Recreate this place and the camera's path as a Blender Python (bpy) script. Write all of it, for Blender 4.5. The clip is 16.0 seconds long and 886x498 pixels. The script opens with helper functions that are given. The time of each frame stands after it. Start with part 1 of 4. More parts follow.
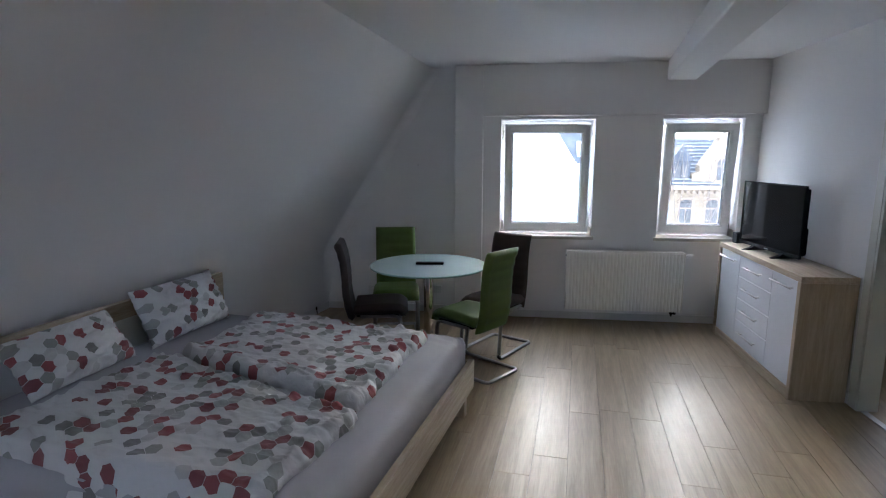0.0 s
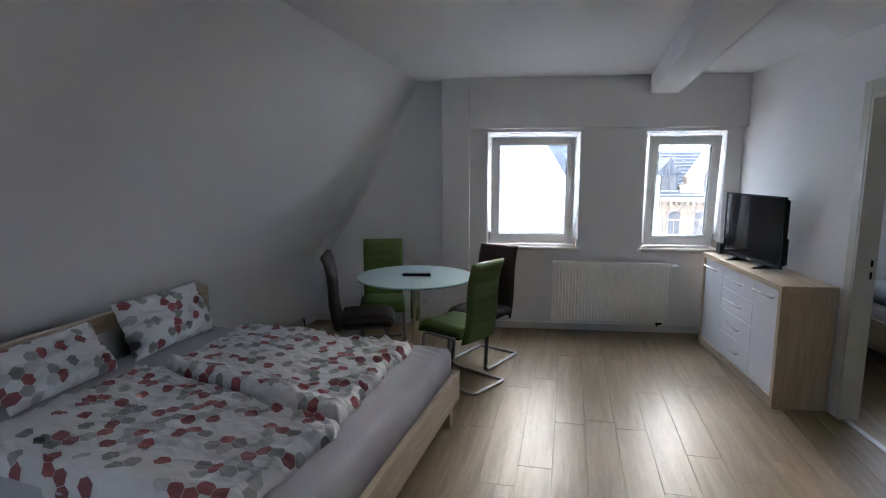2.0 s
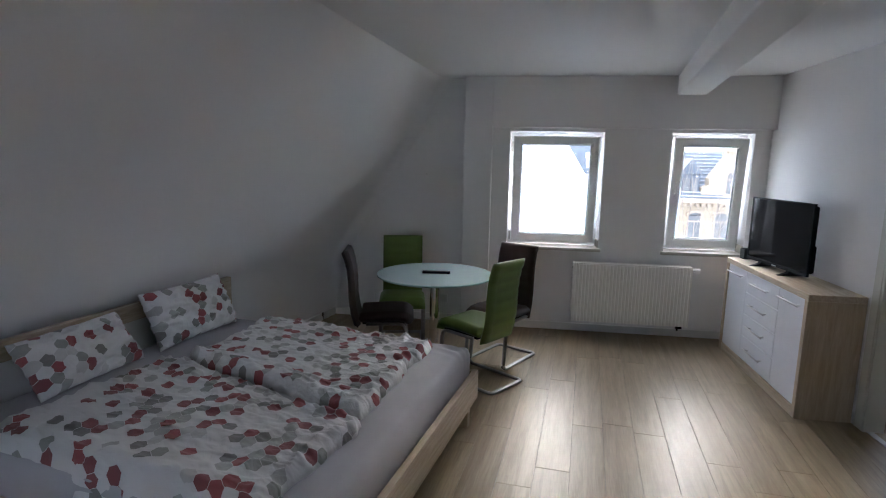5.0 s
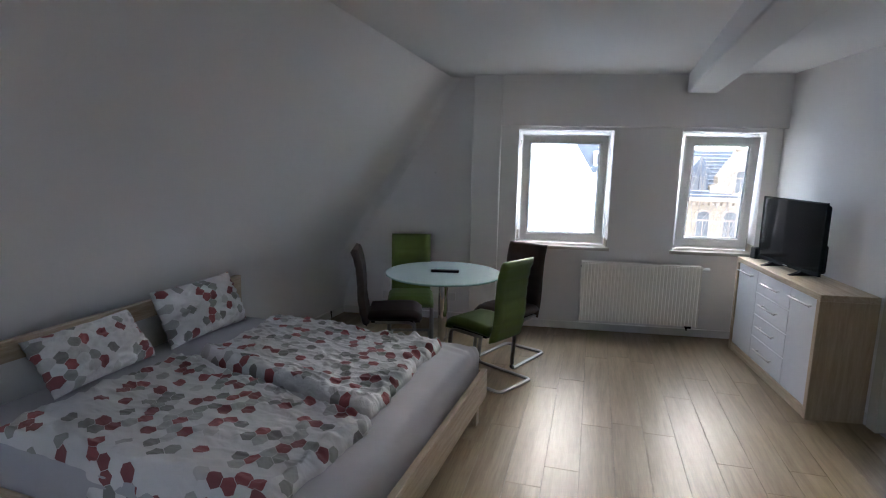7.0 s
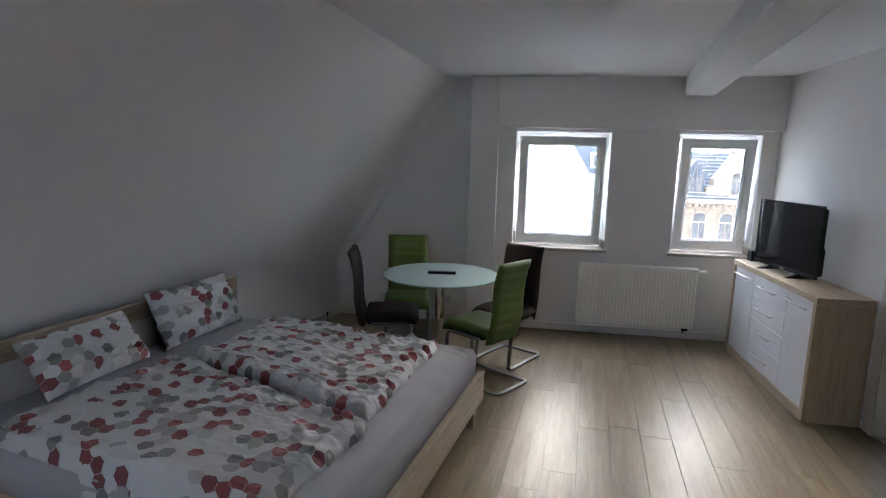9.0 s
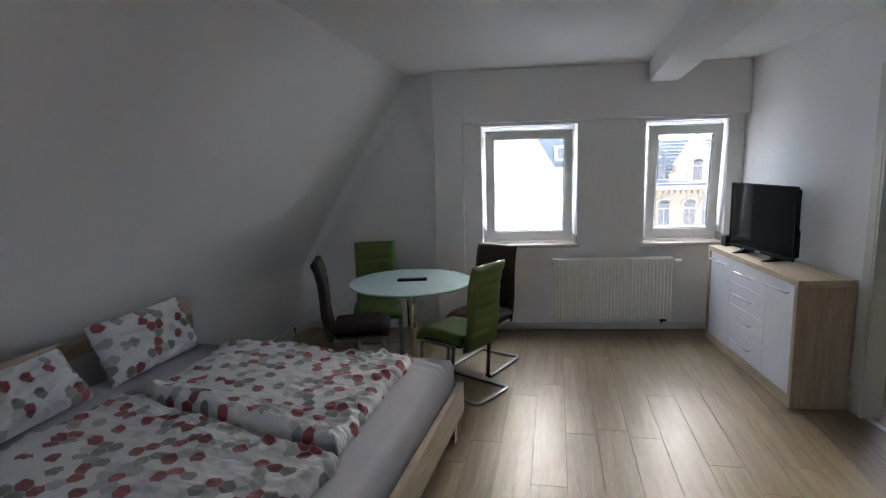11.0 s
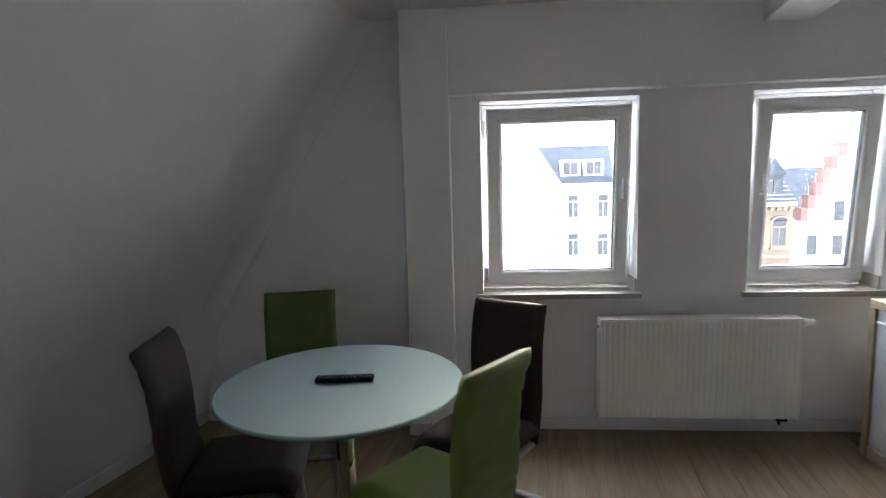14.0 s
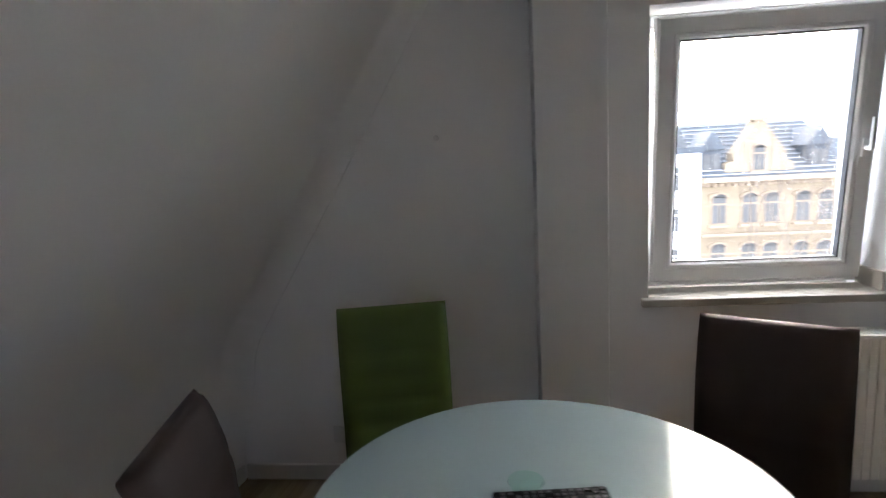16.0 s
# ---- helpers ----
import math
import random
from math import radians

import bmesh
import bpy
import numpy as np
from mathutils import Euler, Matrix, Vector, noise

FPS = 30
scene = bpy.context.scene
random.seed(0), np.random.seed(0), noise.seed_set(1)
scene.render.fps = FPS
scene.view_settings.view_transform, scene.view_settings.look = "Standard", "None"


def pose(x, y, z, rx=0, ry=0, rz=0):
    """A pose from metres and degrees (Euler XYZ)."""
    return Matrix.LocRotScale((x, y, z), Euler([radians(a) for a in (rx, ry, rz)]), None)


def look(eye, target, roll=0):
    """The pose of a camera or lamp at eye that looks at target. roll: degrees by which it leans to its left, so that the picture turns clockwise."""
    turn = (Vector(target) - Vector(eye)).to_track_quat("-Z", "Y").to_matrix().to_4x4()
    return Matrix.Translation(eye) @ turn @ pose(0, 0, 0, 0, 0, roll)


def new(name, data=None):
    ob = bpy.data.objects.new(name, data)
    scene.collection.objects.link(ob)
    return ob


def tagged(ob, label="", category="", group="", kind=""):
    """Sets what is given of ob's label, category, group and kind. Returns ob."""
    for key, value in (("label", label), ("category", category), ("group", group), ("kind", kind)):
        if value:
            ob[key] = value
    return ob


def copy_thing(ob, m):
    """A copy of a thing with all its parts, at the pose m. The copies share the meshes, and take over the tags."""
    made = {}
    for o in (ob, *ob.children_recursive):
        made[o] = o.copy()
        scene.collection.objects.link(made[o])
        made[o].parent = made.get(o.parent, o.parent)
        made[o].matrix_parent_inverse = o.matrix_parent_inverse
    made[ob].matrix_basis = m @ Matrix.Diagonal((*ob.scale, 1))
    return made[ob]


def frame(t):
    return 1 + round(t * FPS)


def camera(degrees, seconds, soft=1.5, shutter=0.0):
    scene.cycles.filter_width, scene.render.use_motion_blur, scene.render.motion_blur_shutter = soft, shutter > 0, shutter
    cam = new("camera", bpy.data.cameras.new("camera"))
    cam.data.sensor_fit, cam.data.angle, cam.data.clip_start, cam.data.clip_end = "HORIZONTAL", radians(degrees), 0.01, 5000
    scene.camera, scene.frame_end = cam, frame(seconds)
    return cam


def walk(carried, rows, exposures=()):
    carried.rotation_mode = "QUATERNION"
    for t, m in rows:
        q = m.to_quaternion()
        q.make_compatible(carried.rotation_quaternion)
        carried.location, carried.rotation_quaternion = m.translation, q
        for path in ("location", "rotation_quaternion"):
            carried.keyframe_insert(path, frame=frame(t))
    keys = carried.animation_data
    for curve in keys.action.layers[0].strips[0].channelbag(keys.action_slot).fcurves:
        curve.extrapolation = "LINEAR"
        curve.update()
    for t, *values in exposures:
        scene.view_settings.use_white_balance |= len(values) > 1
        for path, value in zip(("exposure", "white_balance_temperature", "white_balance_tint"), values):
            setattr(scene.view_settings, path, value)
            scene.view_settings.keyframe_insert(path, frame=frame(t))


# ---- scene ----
cam = camera(78.0, 16.0, soft=1.1, shutter=0.5)
# seconds, eye x y z, yaw, pitch, lean to the right
ROWS = [
    (0, 2.436, 0.169, 1.633, 7.38, -9.89, 0.02),
    (0.5, 2.466, 0.154, 1.628, 7.17, -9.04, -0.01),
    (1, 2.496, 0.149, 1.642, 6.56, -8.66, 0.20),
    (1.5, 2.477, 0.164, 1.632, 6.25, -8.71, 0.33),
    (2, 2.480, 0.153, 1.630, 6.50, -8.62, 0.06),
    (2.5, 2.483, 0.164, 1.636, 6.23, -8.46, 0.39),
    (3, 2.462, 0.160, 1.631, 6.91, -8.78, -0.04),
    (3.5, 2.466, 0.158, 1.634, 7.29, -9.07, 0.36),
    (4, 2.444, 0.156, 1.652, 7.36, -9.26, -0.35),
    (4.5, 2.442, 0.151, 1.654, 7.85, -9.11, -0.93),
    (7, 2.422, 0.148, 1.657, 8.82, -9.33, -1.16),
    (7.5, 2.415, 0.157, 1.672, 8.78, -9.39, -1.60),
    (8, 2.402, 0.159, 1.665, 8.80, -9.70, -1.32),
    (8.5, 2.416, 0.158, 1.664, 8.50, -9.29, -1.51),
    (11, 2.400, 0.373, 1.658, 5.34, -9.21, 1.75),
    (11.5, 2.378, 0.692, 1.663, 1.40, -8.63, 3.50),
    (12, 2.506, 0.985, 1.622, 2.35, -7.55, 2.09),
    (12.5, 2.521, 1.346, 1.593, 1.25, -7.32, 2.38),
    (13, 2.479, 1.726, 1.580, -0.22, -7.72, 3.63),
    (13.5, 2.423, 2.052, 1.564, 5.28, -7.25, 2.73),
    (14, 2.351, 2.391, 1.519, 5.06, -7.21, 1.68),
    (14.5, 2.239, 2.810, 1.535, 7.33, -9.17, 2.98),
    (15, 2.179, 3.080, 1.479, 16.58, -8.64, 1.38),
    (15.5, 2.014, 3.239, 1.463, 14.43, -9.89, 0.41),
    (16, 1.707, 3.390, 1.422, 5.81, -9.04, 3.07),
]
# the picture's brightness and white balance on the way: seconds, stops, kelvin, tint
LOOK = [(0.0, 3.04, 5200, 12), (2.0, 3.04, 5340, 12), (7.0, 3.06, 5420, 12), (11.0, 3.06, 5490, 11), (13.0, 2.97, 5590, 11), (14.5, 2.94, 5740, 12), (16.0, 3.02, 5900, 13)]
walk(cam, [(t, pose(x, y, z, 90 + p, 0, yaw) @ pose(0, 0, 0, 0, 0, -r)) for t, x, y, z, yaw, p, r in ROWS], LOOK)

# ---- daylight: bright overcast sky ----
world = bpy.data.worlds.new("overcast_sky")
scene.world = world
world.use_nodes = True
wn = world.node_tree.nodes
sky = wn.new("ShaderNodeTexSky")
sky.sky_type = 'NISHITA'
sky.sun_disc = False
sky.sun_elevation = radians(26)
sky.sun_rotation = radians(10)
sky.dust_density = 8.0
bg = wn["Background"]
bg.inputs["Strength"].default_value = 0.15
veil = wn.new("ShaderNodeMixRGB")
veil.inputs["Fac"].default_value = 0.45
veil.inputs["Color2"].default_value = (16.4, 16.8, 17.4, 1)
world.node_tree.links.new(sky.outputs[0], veil.inputs["Color1"])
world.node_tree.links.new(veil.outputs[0], bg.inputs["Color"])

sun = new("sun", bpy.data.lights.new("sun", 'SUN'))
sun.data.energy = 0.5
sun.data.angle = radians(60)
sun.data.color = (1.0, 0.97, 0.92)
sun.matrix_world = look((8, 20, 60), (3, 8, 5))

# ---- materials ----


def material(name, color, rough=0.6, metal=0.0, var=0.06, scale=6.0, fine=90.0, bump=0.1, dist=0.002, stretch=(1, 1, 1), coat=0.0, spec=0.5):
    """A surface with broad and fine variation of its colour and a fine relief."""
    m = bpy.data.materials.new(name)
    m.use_nodes = True
    nt = m.node_tree
    n, l = nt.nodes, nt.links
    b = n["Principled BSDF"]
    b.inputs["Roughness"].default_value = rough
    b.inputs["Metallic"].default_value = metal
    b.inputs["Coat Weight"].default_value = coat
    b.inputs["Specular IOR Level"].default_value = spec
    tc = n.new("ShaderNodeTexCoord")
    mp = n.new("ShaderNodeMapping")
    mp.inputs["Scale"].default_value = stretch
    l.new(tc.outputs["Object"], mp.inputs["Vector"])
    n1 = n.new("ShaderNodeTexNoise")
    n1.inputs["Scale"].default_value = scale
    n1.inputs["Detail"].default_value = 4
    n2 = n.new("ShaderNodeTexNoise")
    n2.inputs["Scale"].default_value = fine
    n2.inputs["Detail"].default_value = 3
    for q in (n1, n2):
        l.new(mp.outputs[0], q.inputs["Vector"])
    add = n.new("ShaderNodeMath")
    add.operation = 'MULTIPLY_ADD'
    l.new(n2.outputs["Fac"], add.inputs[0])
    add.inputs[1].default_value = 0.4
    l.new(n1.outputs["Fac"], add.inputs[2])
    ramp = n.new("ShaderNodeValToRGB")
    ramp.color_ramp.elements[0].position, ramp.color_ramp.elements[1].position = 0.4, 1.0
    ramp.color_ramp.elements[0].color = (*[c * (1 - var) for c in color], 1)
    ramp.color_ramp.elements[1].color = (*[min(1, c * (1 + var)) for c in color], 1)
    l.new(add.outputs[0], ramp.inputs[0])
    l.new(ramp.outputs[0], b.inputs["Base Color"])
    if bump:
        bp = n.new("ShaderNodeBump")
        bp.inputs["Strength"].default_value = bump
        bp.inputs["Distance"].default_value = dist
        l.new(n2.outputs["Fac"], bp.inputs["Height"])
        l.new(bp.outputs[0], b.inputs["Normal"])
    return m


def wood(name, dark, light, along=(1, 14, 14), rough=0.45, scale=3.0, random_tone=0.0, bump=0.08, spec=0.5):
    """Straight-grained wood decor: streaks along the axis whose scale is small."""
    m = bpy.data.materials.new(name)
    m.use_nodes = True
    nt = m.node_tree
    n, l = nt.nodes, nt.links
    b = n["Principled BSDF"]
    b.inputs["Roughness"].default_value = rough
    b.inputs["Specular IOR Level"].default_value = spec
    tc = n.new("ShaderNodeTexCoord")
    info = n.new("ShaderNodeObjectInfo")
    off = n.new("ShaderNodeVectorMath")
    off.operation = 'MULTIPLY_ADD'
    l.new(tc.outputs["Object"], off.inputs[0])
    off.inputs[1].default_value = along
    if random_tone:
        sc = n.new("ShaderNodeMath")
        sc.operation = 'MULTIPLY'
        sc.inputs[1].default_value = 37.0
        l.new(info.outputs["Random"], sc.inputs[0])
        l.new(sc.outputs[0], off.inputs[2])
    else:
        off.inputs[2].default_value = (0, 0, 0)
    n1 = n.new("ShaderNodeTexNoise")
    n1.inputs["Scale"].default_value = scale
    n1.inputs["Detail"].default_value = 6
    n1.inputs["Roughness"].default_value = 0.62
    n1.inputs["Distortion"].default_value = 0.6
    n2 = n.new("ShaderNodeTexNoise")
    n2.inputs["Scale"].default_value = scale * 7
    n2.inputs["Detail"].default_value = 2
    l.new(off.outputs[0], n1.inputs["Vector"])
    l.new(off.outputs[0], n2.inputs["Vector"])
    mix = n.new("ShaderNodeMath")
    mix.operation = 'MULTIPLY_ADD'
    l.new(n2.outputs["Fac"], mix.inputs[0])
    mix.inputs[1].default_value = 0.35
    l.new(n1.outputs["Fac"], mix.inputs[2])
    ramp = n.new("ShaderNodeValToRGB")
    ramp.color_ramp.elements[0].position, ramp.color_ramp.elements[1].position = 0.45, 0.95
    ramp.color_ramp.elements[0].color = (*dark, 1)
    ramp.color_ramp.elements[1].color = (*light, 1)
    l.new(mix.outputs[0], ramp.inputs[0])
    out = ramp.outputs[0]
    if random_tone:
        hsv = n.new("ShaderNodeHueSaturation")
        mr = n.new("ShaderNodeMapRange")
        mr.inputs["To Min"].default_value = 1 - random_tone
        mr.inputs["To Max"].default_value = 1 + random_tone
        l.new(info.outputs["Random"], mr.inputs["Value"])
        l.new(mr.outputs[0], hsv.inputs["Value"])
        l.new(out, hsv.inputs["Color"])
        out = hsv.outputs[0]
    l.new(out, b.inputs["Base Color"])
    bp = n.new("ShaderNodeBump")
    bp.inputs["Strength"].default_value = bump
    bp.inputs["Distance"].default_value = 0.001
    l.new(n2.outputs["Fac"], bp.inputs["Height"])
    l.new(bp.outputs[0], b.inputs["Normal"])
    return m


def glass(name, rough=0.0, tint=(1, 1, 1)):
    m = bpy.data.materials.new(name)
    m.use_nodes = True
    b = m.node_tree.nodes["Principled BSDF"]
    b.inputs["Base Color"].default_value = (*tint, 1)
    b.inputs["Roughness"].default_value = rough
    b.inputs["Transmission Weight"].default_value = 1.0
    b.inputs["IOR"].default_value = 1.02
    return m


PAINT = material("wall_paint", (0.82, 0.805, 0.785), rough=0.85, var=0.025, scale=1.2, fine=160, bump=0.25, dist=0.0015)
CEIL = material("ceiling_paint", (0.80, 0.795, 0.785), rough=0.9, var=0.02, scale=1.0, fine=140, bump=0.2, dist=0.0015)
TRIM = material("white_trim", (0.72, 0.71, 0.68), rough=0.45, var=0.03, scale=3, fine=60, bump=0.04)
CASING = material("cream_door_casing", (0.62, 0.60, 0.52), rough=0.4, var=0.03, scale=3, fine=60, bump=0.04)
LINING = material("olive_cream_door_lining", (0.62, 0.61, 0.52), rough=0.45, var=0.05, scale=3, fine=60, bump=0.05)
PVC = material("white_window_plastic", (0.86, 0.86, 0.855), rough=0.28, var=0.02, scale=4, fine=40, bump=0.02)
GASKET = material("black_rubber", (0.02, 0.02, 0.022), rough=0.6, var=0.1, bump=0.05)
SILL = material("sill_stone", (0.50, 0.46, 0.39), rough=0.55, var=0.08, scale=14, fine=120, bump=0.03)
ENAMEL = material("radiator_enamel", (0.90, 0.87, 0.80), rough=0.3, var=0.015, scale=3, fine=40, bump=0.02)
FRONT = material("white_lacquer_front", (0.78, 0.80, 0.84), rough=0.22, var=0.012, scale=2, fine=40, bump=0.01)
OAK = wood("light_oak_decor", (0.36, 0.28, 0.185), (0.58, 0.485, 0.36), along=(14, 1, 14), rough=0.5)
OAKUP = wood("light_oak_decor_upright", (0.36, 0.275, 0.18), (0.52, 0.42, 0.295), along=(14, 14, 1), rough=0.5)
OAKX = wood("light_oak_decor_across", (0.36, 0.27, 0.17), (0.60, 0.49, 0.35), along=(1, 14, 14), rough=0.5)
PLANK = wood("laminate_plank", (0.205, 0.153, 0.092), (0.345, 0.266, 0.168), along=(9, 0.6, 9), rough=0.40, scale=2.2, random_tone=0.07, bump=0.03, spec=0.27)
GROOVE = material("floor_joint", (0.10, 0.075, 0.05), rough=0.9, var=0.1, bump=0)
STEEL = material("brushed_steel", (0.52, 0.51, 0.49), rough=0.46, metal=1.0, var=0.05, fine=200, bump=0.05)
DULLSTEEL = material("dull_dark_steel", (0.33, 0.315, 0.30), rough=0.38, metal=1.0, var=0.08, fine=160, bump=0.06)
ALUMINIUM = material("matt_aluminium", (0.56, 0.56, 0.57), rough=0.6, metal=0.5, var=0.04, fine=200, bump=0.03)
CHROME = material("chrome", (0.75, 0.75, 0.75), rough=0.08, metal=1.0, var=0.02, bump=0)
GREEN = material("green_leatherette", (0.105, 0.150, 0.027), rough=0.52, var=0.12, scale=7, fine=220, bump=0.25, dist=0.001, spec=0.35)
BROWN = material("dark_brown_leatherette", (0.050, 0.033, 0.028), rough=0.6, var=0.16, scale=7, fine=220, bump=0.25, dist=0.001, spec=0.25)
TABLEGLASS = material("frosted_mint_glass", (0.45, 0.56, 0.565), rough=0.13, var=0.02, scale=2, fine=60, bump=0.0, spec=0.24)
GLASSEDGE = material("green_glass_edge", (0.25, 0.38, 0.35), rough=0.1, var=0.05, bump=0)
BLACK = material("black_plastic", (0.012, 0.012, 0.014), rough=0.7, var=0.1, scale=20, fine=200, bump=0.05, spec=0.1)
SCREEN = material("tv_screen", (0.006, 0.0065, 0.008), rough=0.07, var=0.05, bump=0, spec=0.3)
KEYPAD = material("grey_keys", (0.06, 0.06, 0.065), rough=0.5, var=0.1, bump=0)
MARK = material("light_mark", (0.5, 0.5, 0.52), rough=0.5, var=0.05, bump=0)
SHEET = material("grey_jersey_sheet", (0.42, 0.415, 0.44), rough=0.9, var=0.06, scale=4, fine=260, bump=0.3, dist=0.001)


def hexagons(name):
    """White cotton printed with loose clusters of red, grey and beige hexagons; the cloth's own flat coordinates carry the print."""
    m = bpy.data.materials.new(name)
    m.use_nodes = True
    nt = m.node_tree
    n, l = nt.nodes, nt.links
    b = n["Principled BSDF"]
    b.inputs["Roughness"].default_value = 0.88
    b.inputs["Sheen Weight"].default_value = 0.15

    def vec(op, a, c=None):
        q = n.new("ShaderNodeVectorMath")
        q.operation = op
        for i, v in enumerate((a, c)):
            if v is None:
                continue
            if isinstance(v, tuple):
                q.inputs[i].default_value = v
            else:
                l.new(v, q.inputs[i])
        return q.outputs["Value"] if op in ('DOT_PRODUCT', 'LENGTH') else q.outputs[0]

    def num(op, a, c=None):
        q = n.new("ShaderNodeMath")
        q.operation = op
        for i, v in enumerate((a, c)):
            if v is None:
                continue
            if isinstance(v, (int, float)):
                q.inputs[i].default_value = v
            else:
                l.new(v, q.inputs[i])
        return q.outputs[0]

    uv = n.new("ShaderNodeUVMap").outputs[0]
    p = vec('ADD', vec('MULTIPLY', uv, (16.4, 16.4, 0)), (100, 100 * 1.7320508, 0))
    s, h = (1, 1.7320508, 1), (0.5, 0.8660254, 0.5)
    ga = vec('SUBTRACT', vec('MODULO', p, s), h)
    gb = vec('SUBTRACT', vec('MODULO', vec('SUBTRACT', p, h), s), h)
    near = num('LESS_THAN', vec('DOT_PRODUCT', vec('MULTIPLY', ga, (1, 1, 0)), ga), vec('DOT_PRODUCT', vec('MULTIPLY', gb, (1, 1, 0)), gb))
    mix = n.new("ShaderNodeMix")
    mix.data_type = 'VECTOR'
    l.new(near, mix.inputs["Factor"])
    vi = [i for i in mix.inputs if i.type == 'VECTOR']
    l.new(gb, vi[-2])
    l.new(ga, vi[-1])
    g = [o for o in mix.outputs if o.type == 'VECTOR'][0]
    cell = vec('FLOOR', vec('ADD', vec('MULTIPLY', vec('SUBTRACT', p, g), (2, 1.1547, 0)), (0.5, 0.5, 0.5)))
    ag = vec('ABSOLUTE', g)
    dist = num('MAXIMUM', vec('DOT_PRODUCT', ag, (0.5, 0.8660254, 0)), vec('DOT_PRODUCT', ag, (1, 0, 0)))
    inside = num('LESS_THAN', dist, 0.483)
    wnz = n.new("ShaderNodeTexWhiteNoise")
    wnz.noise_dimensions = '2D'
    l.new(cell, wnz.inputs["Vector"])
    clus = n.new("ShaderNodeTexNoise")
    clus.inputs["Scale"].default_value = 0.27
    clus.inputs["Detail"].default_value = 1
    l.new(cell, clus.inputs["Vector"])
    ink = inside
    pick = num('ADD', wnz.outputs["Value"], num('MULTIPLY', num('SUBTRACT', 0.5, clus.outputs["Fac"]), 0.6))
    ramp = n.new("ShaderNodeValToRGB")
    ramp.color_ramp.interpolation = 'CONSTANT'
    e = ramp.color_ramp.elements
    e[0].color = (0.30, 0.09, 0.095, 1)
    e[1].position, e[1].color = 0.09, (0.225, 0.075, 0.08, 1)
    for pos, col in ((0.165, (0.22, 0.215, 0.205, 1)), (0.225, (0.30, 0.30, 0.28, 1)), (0.29, (0.40, 0.395, 0.385, 1)), (0.36, (0.52, 0.51, 0.50, 1)), (0.43, (0.66, 0.65, 0.645, 1))):
        q = e.new(pos)
        q.color = col
    l.new(pick, ramp.inputs[0])
    base = n.new("ShaderNodeMixRGB")
    base.inputs["Color1"].default_value = (0.66, 0.65, 0.645, 1)
    l.new(ink, base.inputs["Fac"])
    l.new(ramp.outputs[0], base.inputs["Color2"])
    l.new(base.outputs[0], b.inputs["Base Color"])
    tc = n.new("ShaderNodeTexCoord")
    nz = n.new("ShaderNodeTexNoise")
    nz.inputs["Scale"].default_value = 22
    nz.inputs["Detail"].default_value = 5
    nz.inputs["Distortion"].default_value = 1.2
    l.new(tc.outputs["Object"], nz.inputs["Vector"])
    rz = n.new("ShaderNodeTexNoise")
    rz.noise_type = 'RIDGED_MULTIFRACTAL'
    rz.inputs["Scale"].default_value = 4.5
    rz.inputs["Detail"].default_value = 3
    rz.inputs["Distortion"].default_value = 1.5
    crease = n.new("ShaderNodeMapping")
    crease.inputs["Scale"].default_value = (1.0, 2.6, 1.6)
    crease.inputs["Rotation"].default_value = (0, 0, 0.25)
    l.new(tc.outputs["Object"], crease.inputs["Vector"])
    l.new(crease.outputs[0], rz.inputs["Vector"])
    bp0 = n.new("ShaderNodeBump")
    bp0.inputs["Strength"].default_value = 0.38
    bp0.inputs["Distance"].default_value = 0.03
    l.new(rz.outputs["Fac"], bp0.inputs["Height"])
    bp = n.new("ShaderNodeBump")
    l.new(bp0.outputs[0], bp.inputs["Normal"])
    bp.inputs["Strength"].default_value = 0.5
    bp.inputs["Distance"].default_value = 0.011
    l.new(nz.outputs["Fac"], bp.inputs["Height"])
    l.new(bp.outputs[0], b.inputs["Normal"])
    return m


HEX = hexagons("hexagon_print_cotton")
BLUEDUVET = material("pale_blue_cotton", (0.45, 0.50, 0.55), rough=0.9, var=0.2, scale=9, fine=80, bump=0.6, dist=0.01)
YELLOW = material("yellow_brick_facade", (0.205, 0.158, 0.105), rough=0.9, var=0.12, scale=1.5, fine=30, bump=0.2)
SAND = material("sandstone_trim", (0.24, 0.18, 0.125), rough=0.9, var=0.12, scale=2, fine=30, bump=0.2)
PLASTERW = material("white_facade_plaster", (0.78, 0.78, 0.77), rough=0.9, var=0.05, scale=1, fine=20, bump=0.1)
SLATE = material("wet_blue_grey_slate", (0.062, 0.068, 0.077), rough=0.7, spec=0.2, var=0.3, scale=3, fine=18, bump=0.5, dist=0.02)
LEAD = material("pale_wet_slate_edge", (0.22, 0.23, 0.25), rough=0.5, var=0.2, scale=3, fine=18, bump=0.2)
DARKPANE = material("far_window_pane", (0.075, 0.072, 0.07), rough=0.45, spec=0.25, var=0.3, scale=2, fine=10, bump=0)
BRICKR = material("red_brick", (0.22, 0.12, 0.095), rough=0.9, var=0.2, scale=2, fine=20, bump=0.2)
ASPHALT = material("asphalt", (0.05, 0.05, 0.05), rough=0.9, var=0.2, scale=1, fine=20, bump=0.3)
BARK = material("bare_bark", (0.12, 0.095, 0.075), rough=0.95, var=0.25, scale=4, fine=30, bump=0.3)
DROPS = glass("rain_drops", tint=(0.97, 0.98, 1.0))
DROPS.node_tree.nodes["Principled BSDF"].inputs["IOR"].default_value = 1.33
SOCKET = material("white_socket_plastic", (0.72, 0.71, 0.69), rough=0.5, var=0.03, bump=0)
COASTER = glass("clear_glass_dish", rough=0.05, tint=(0.8, 0.95, 0.88))
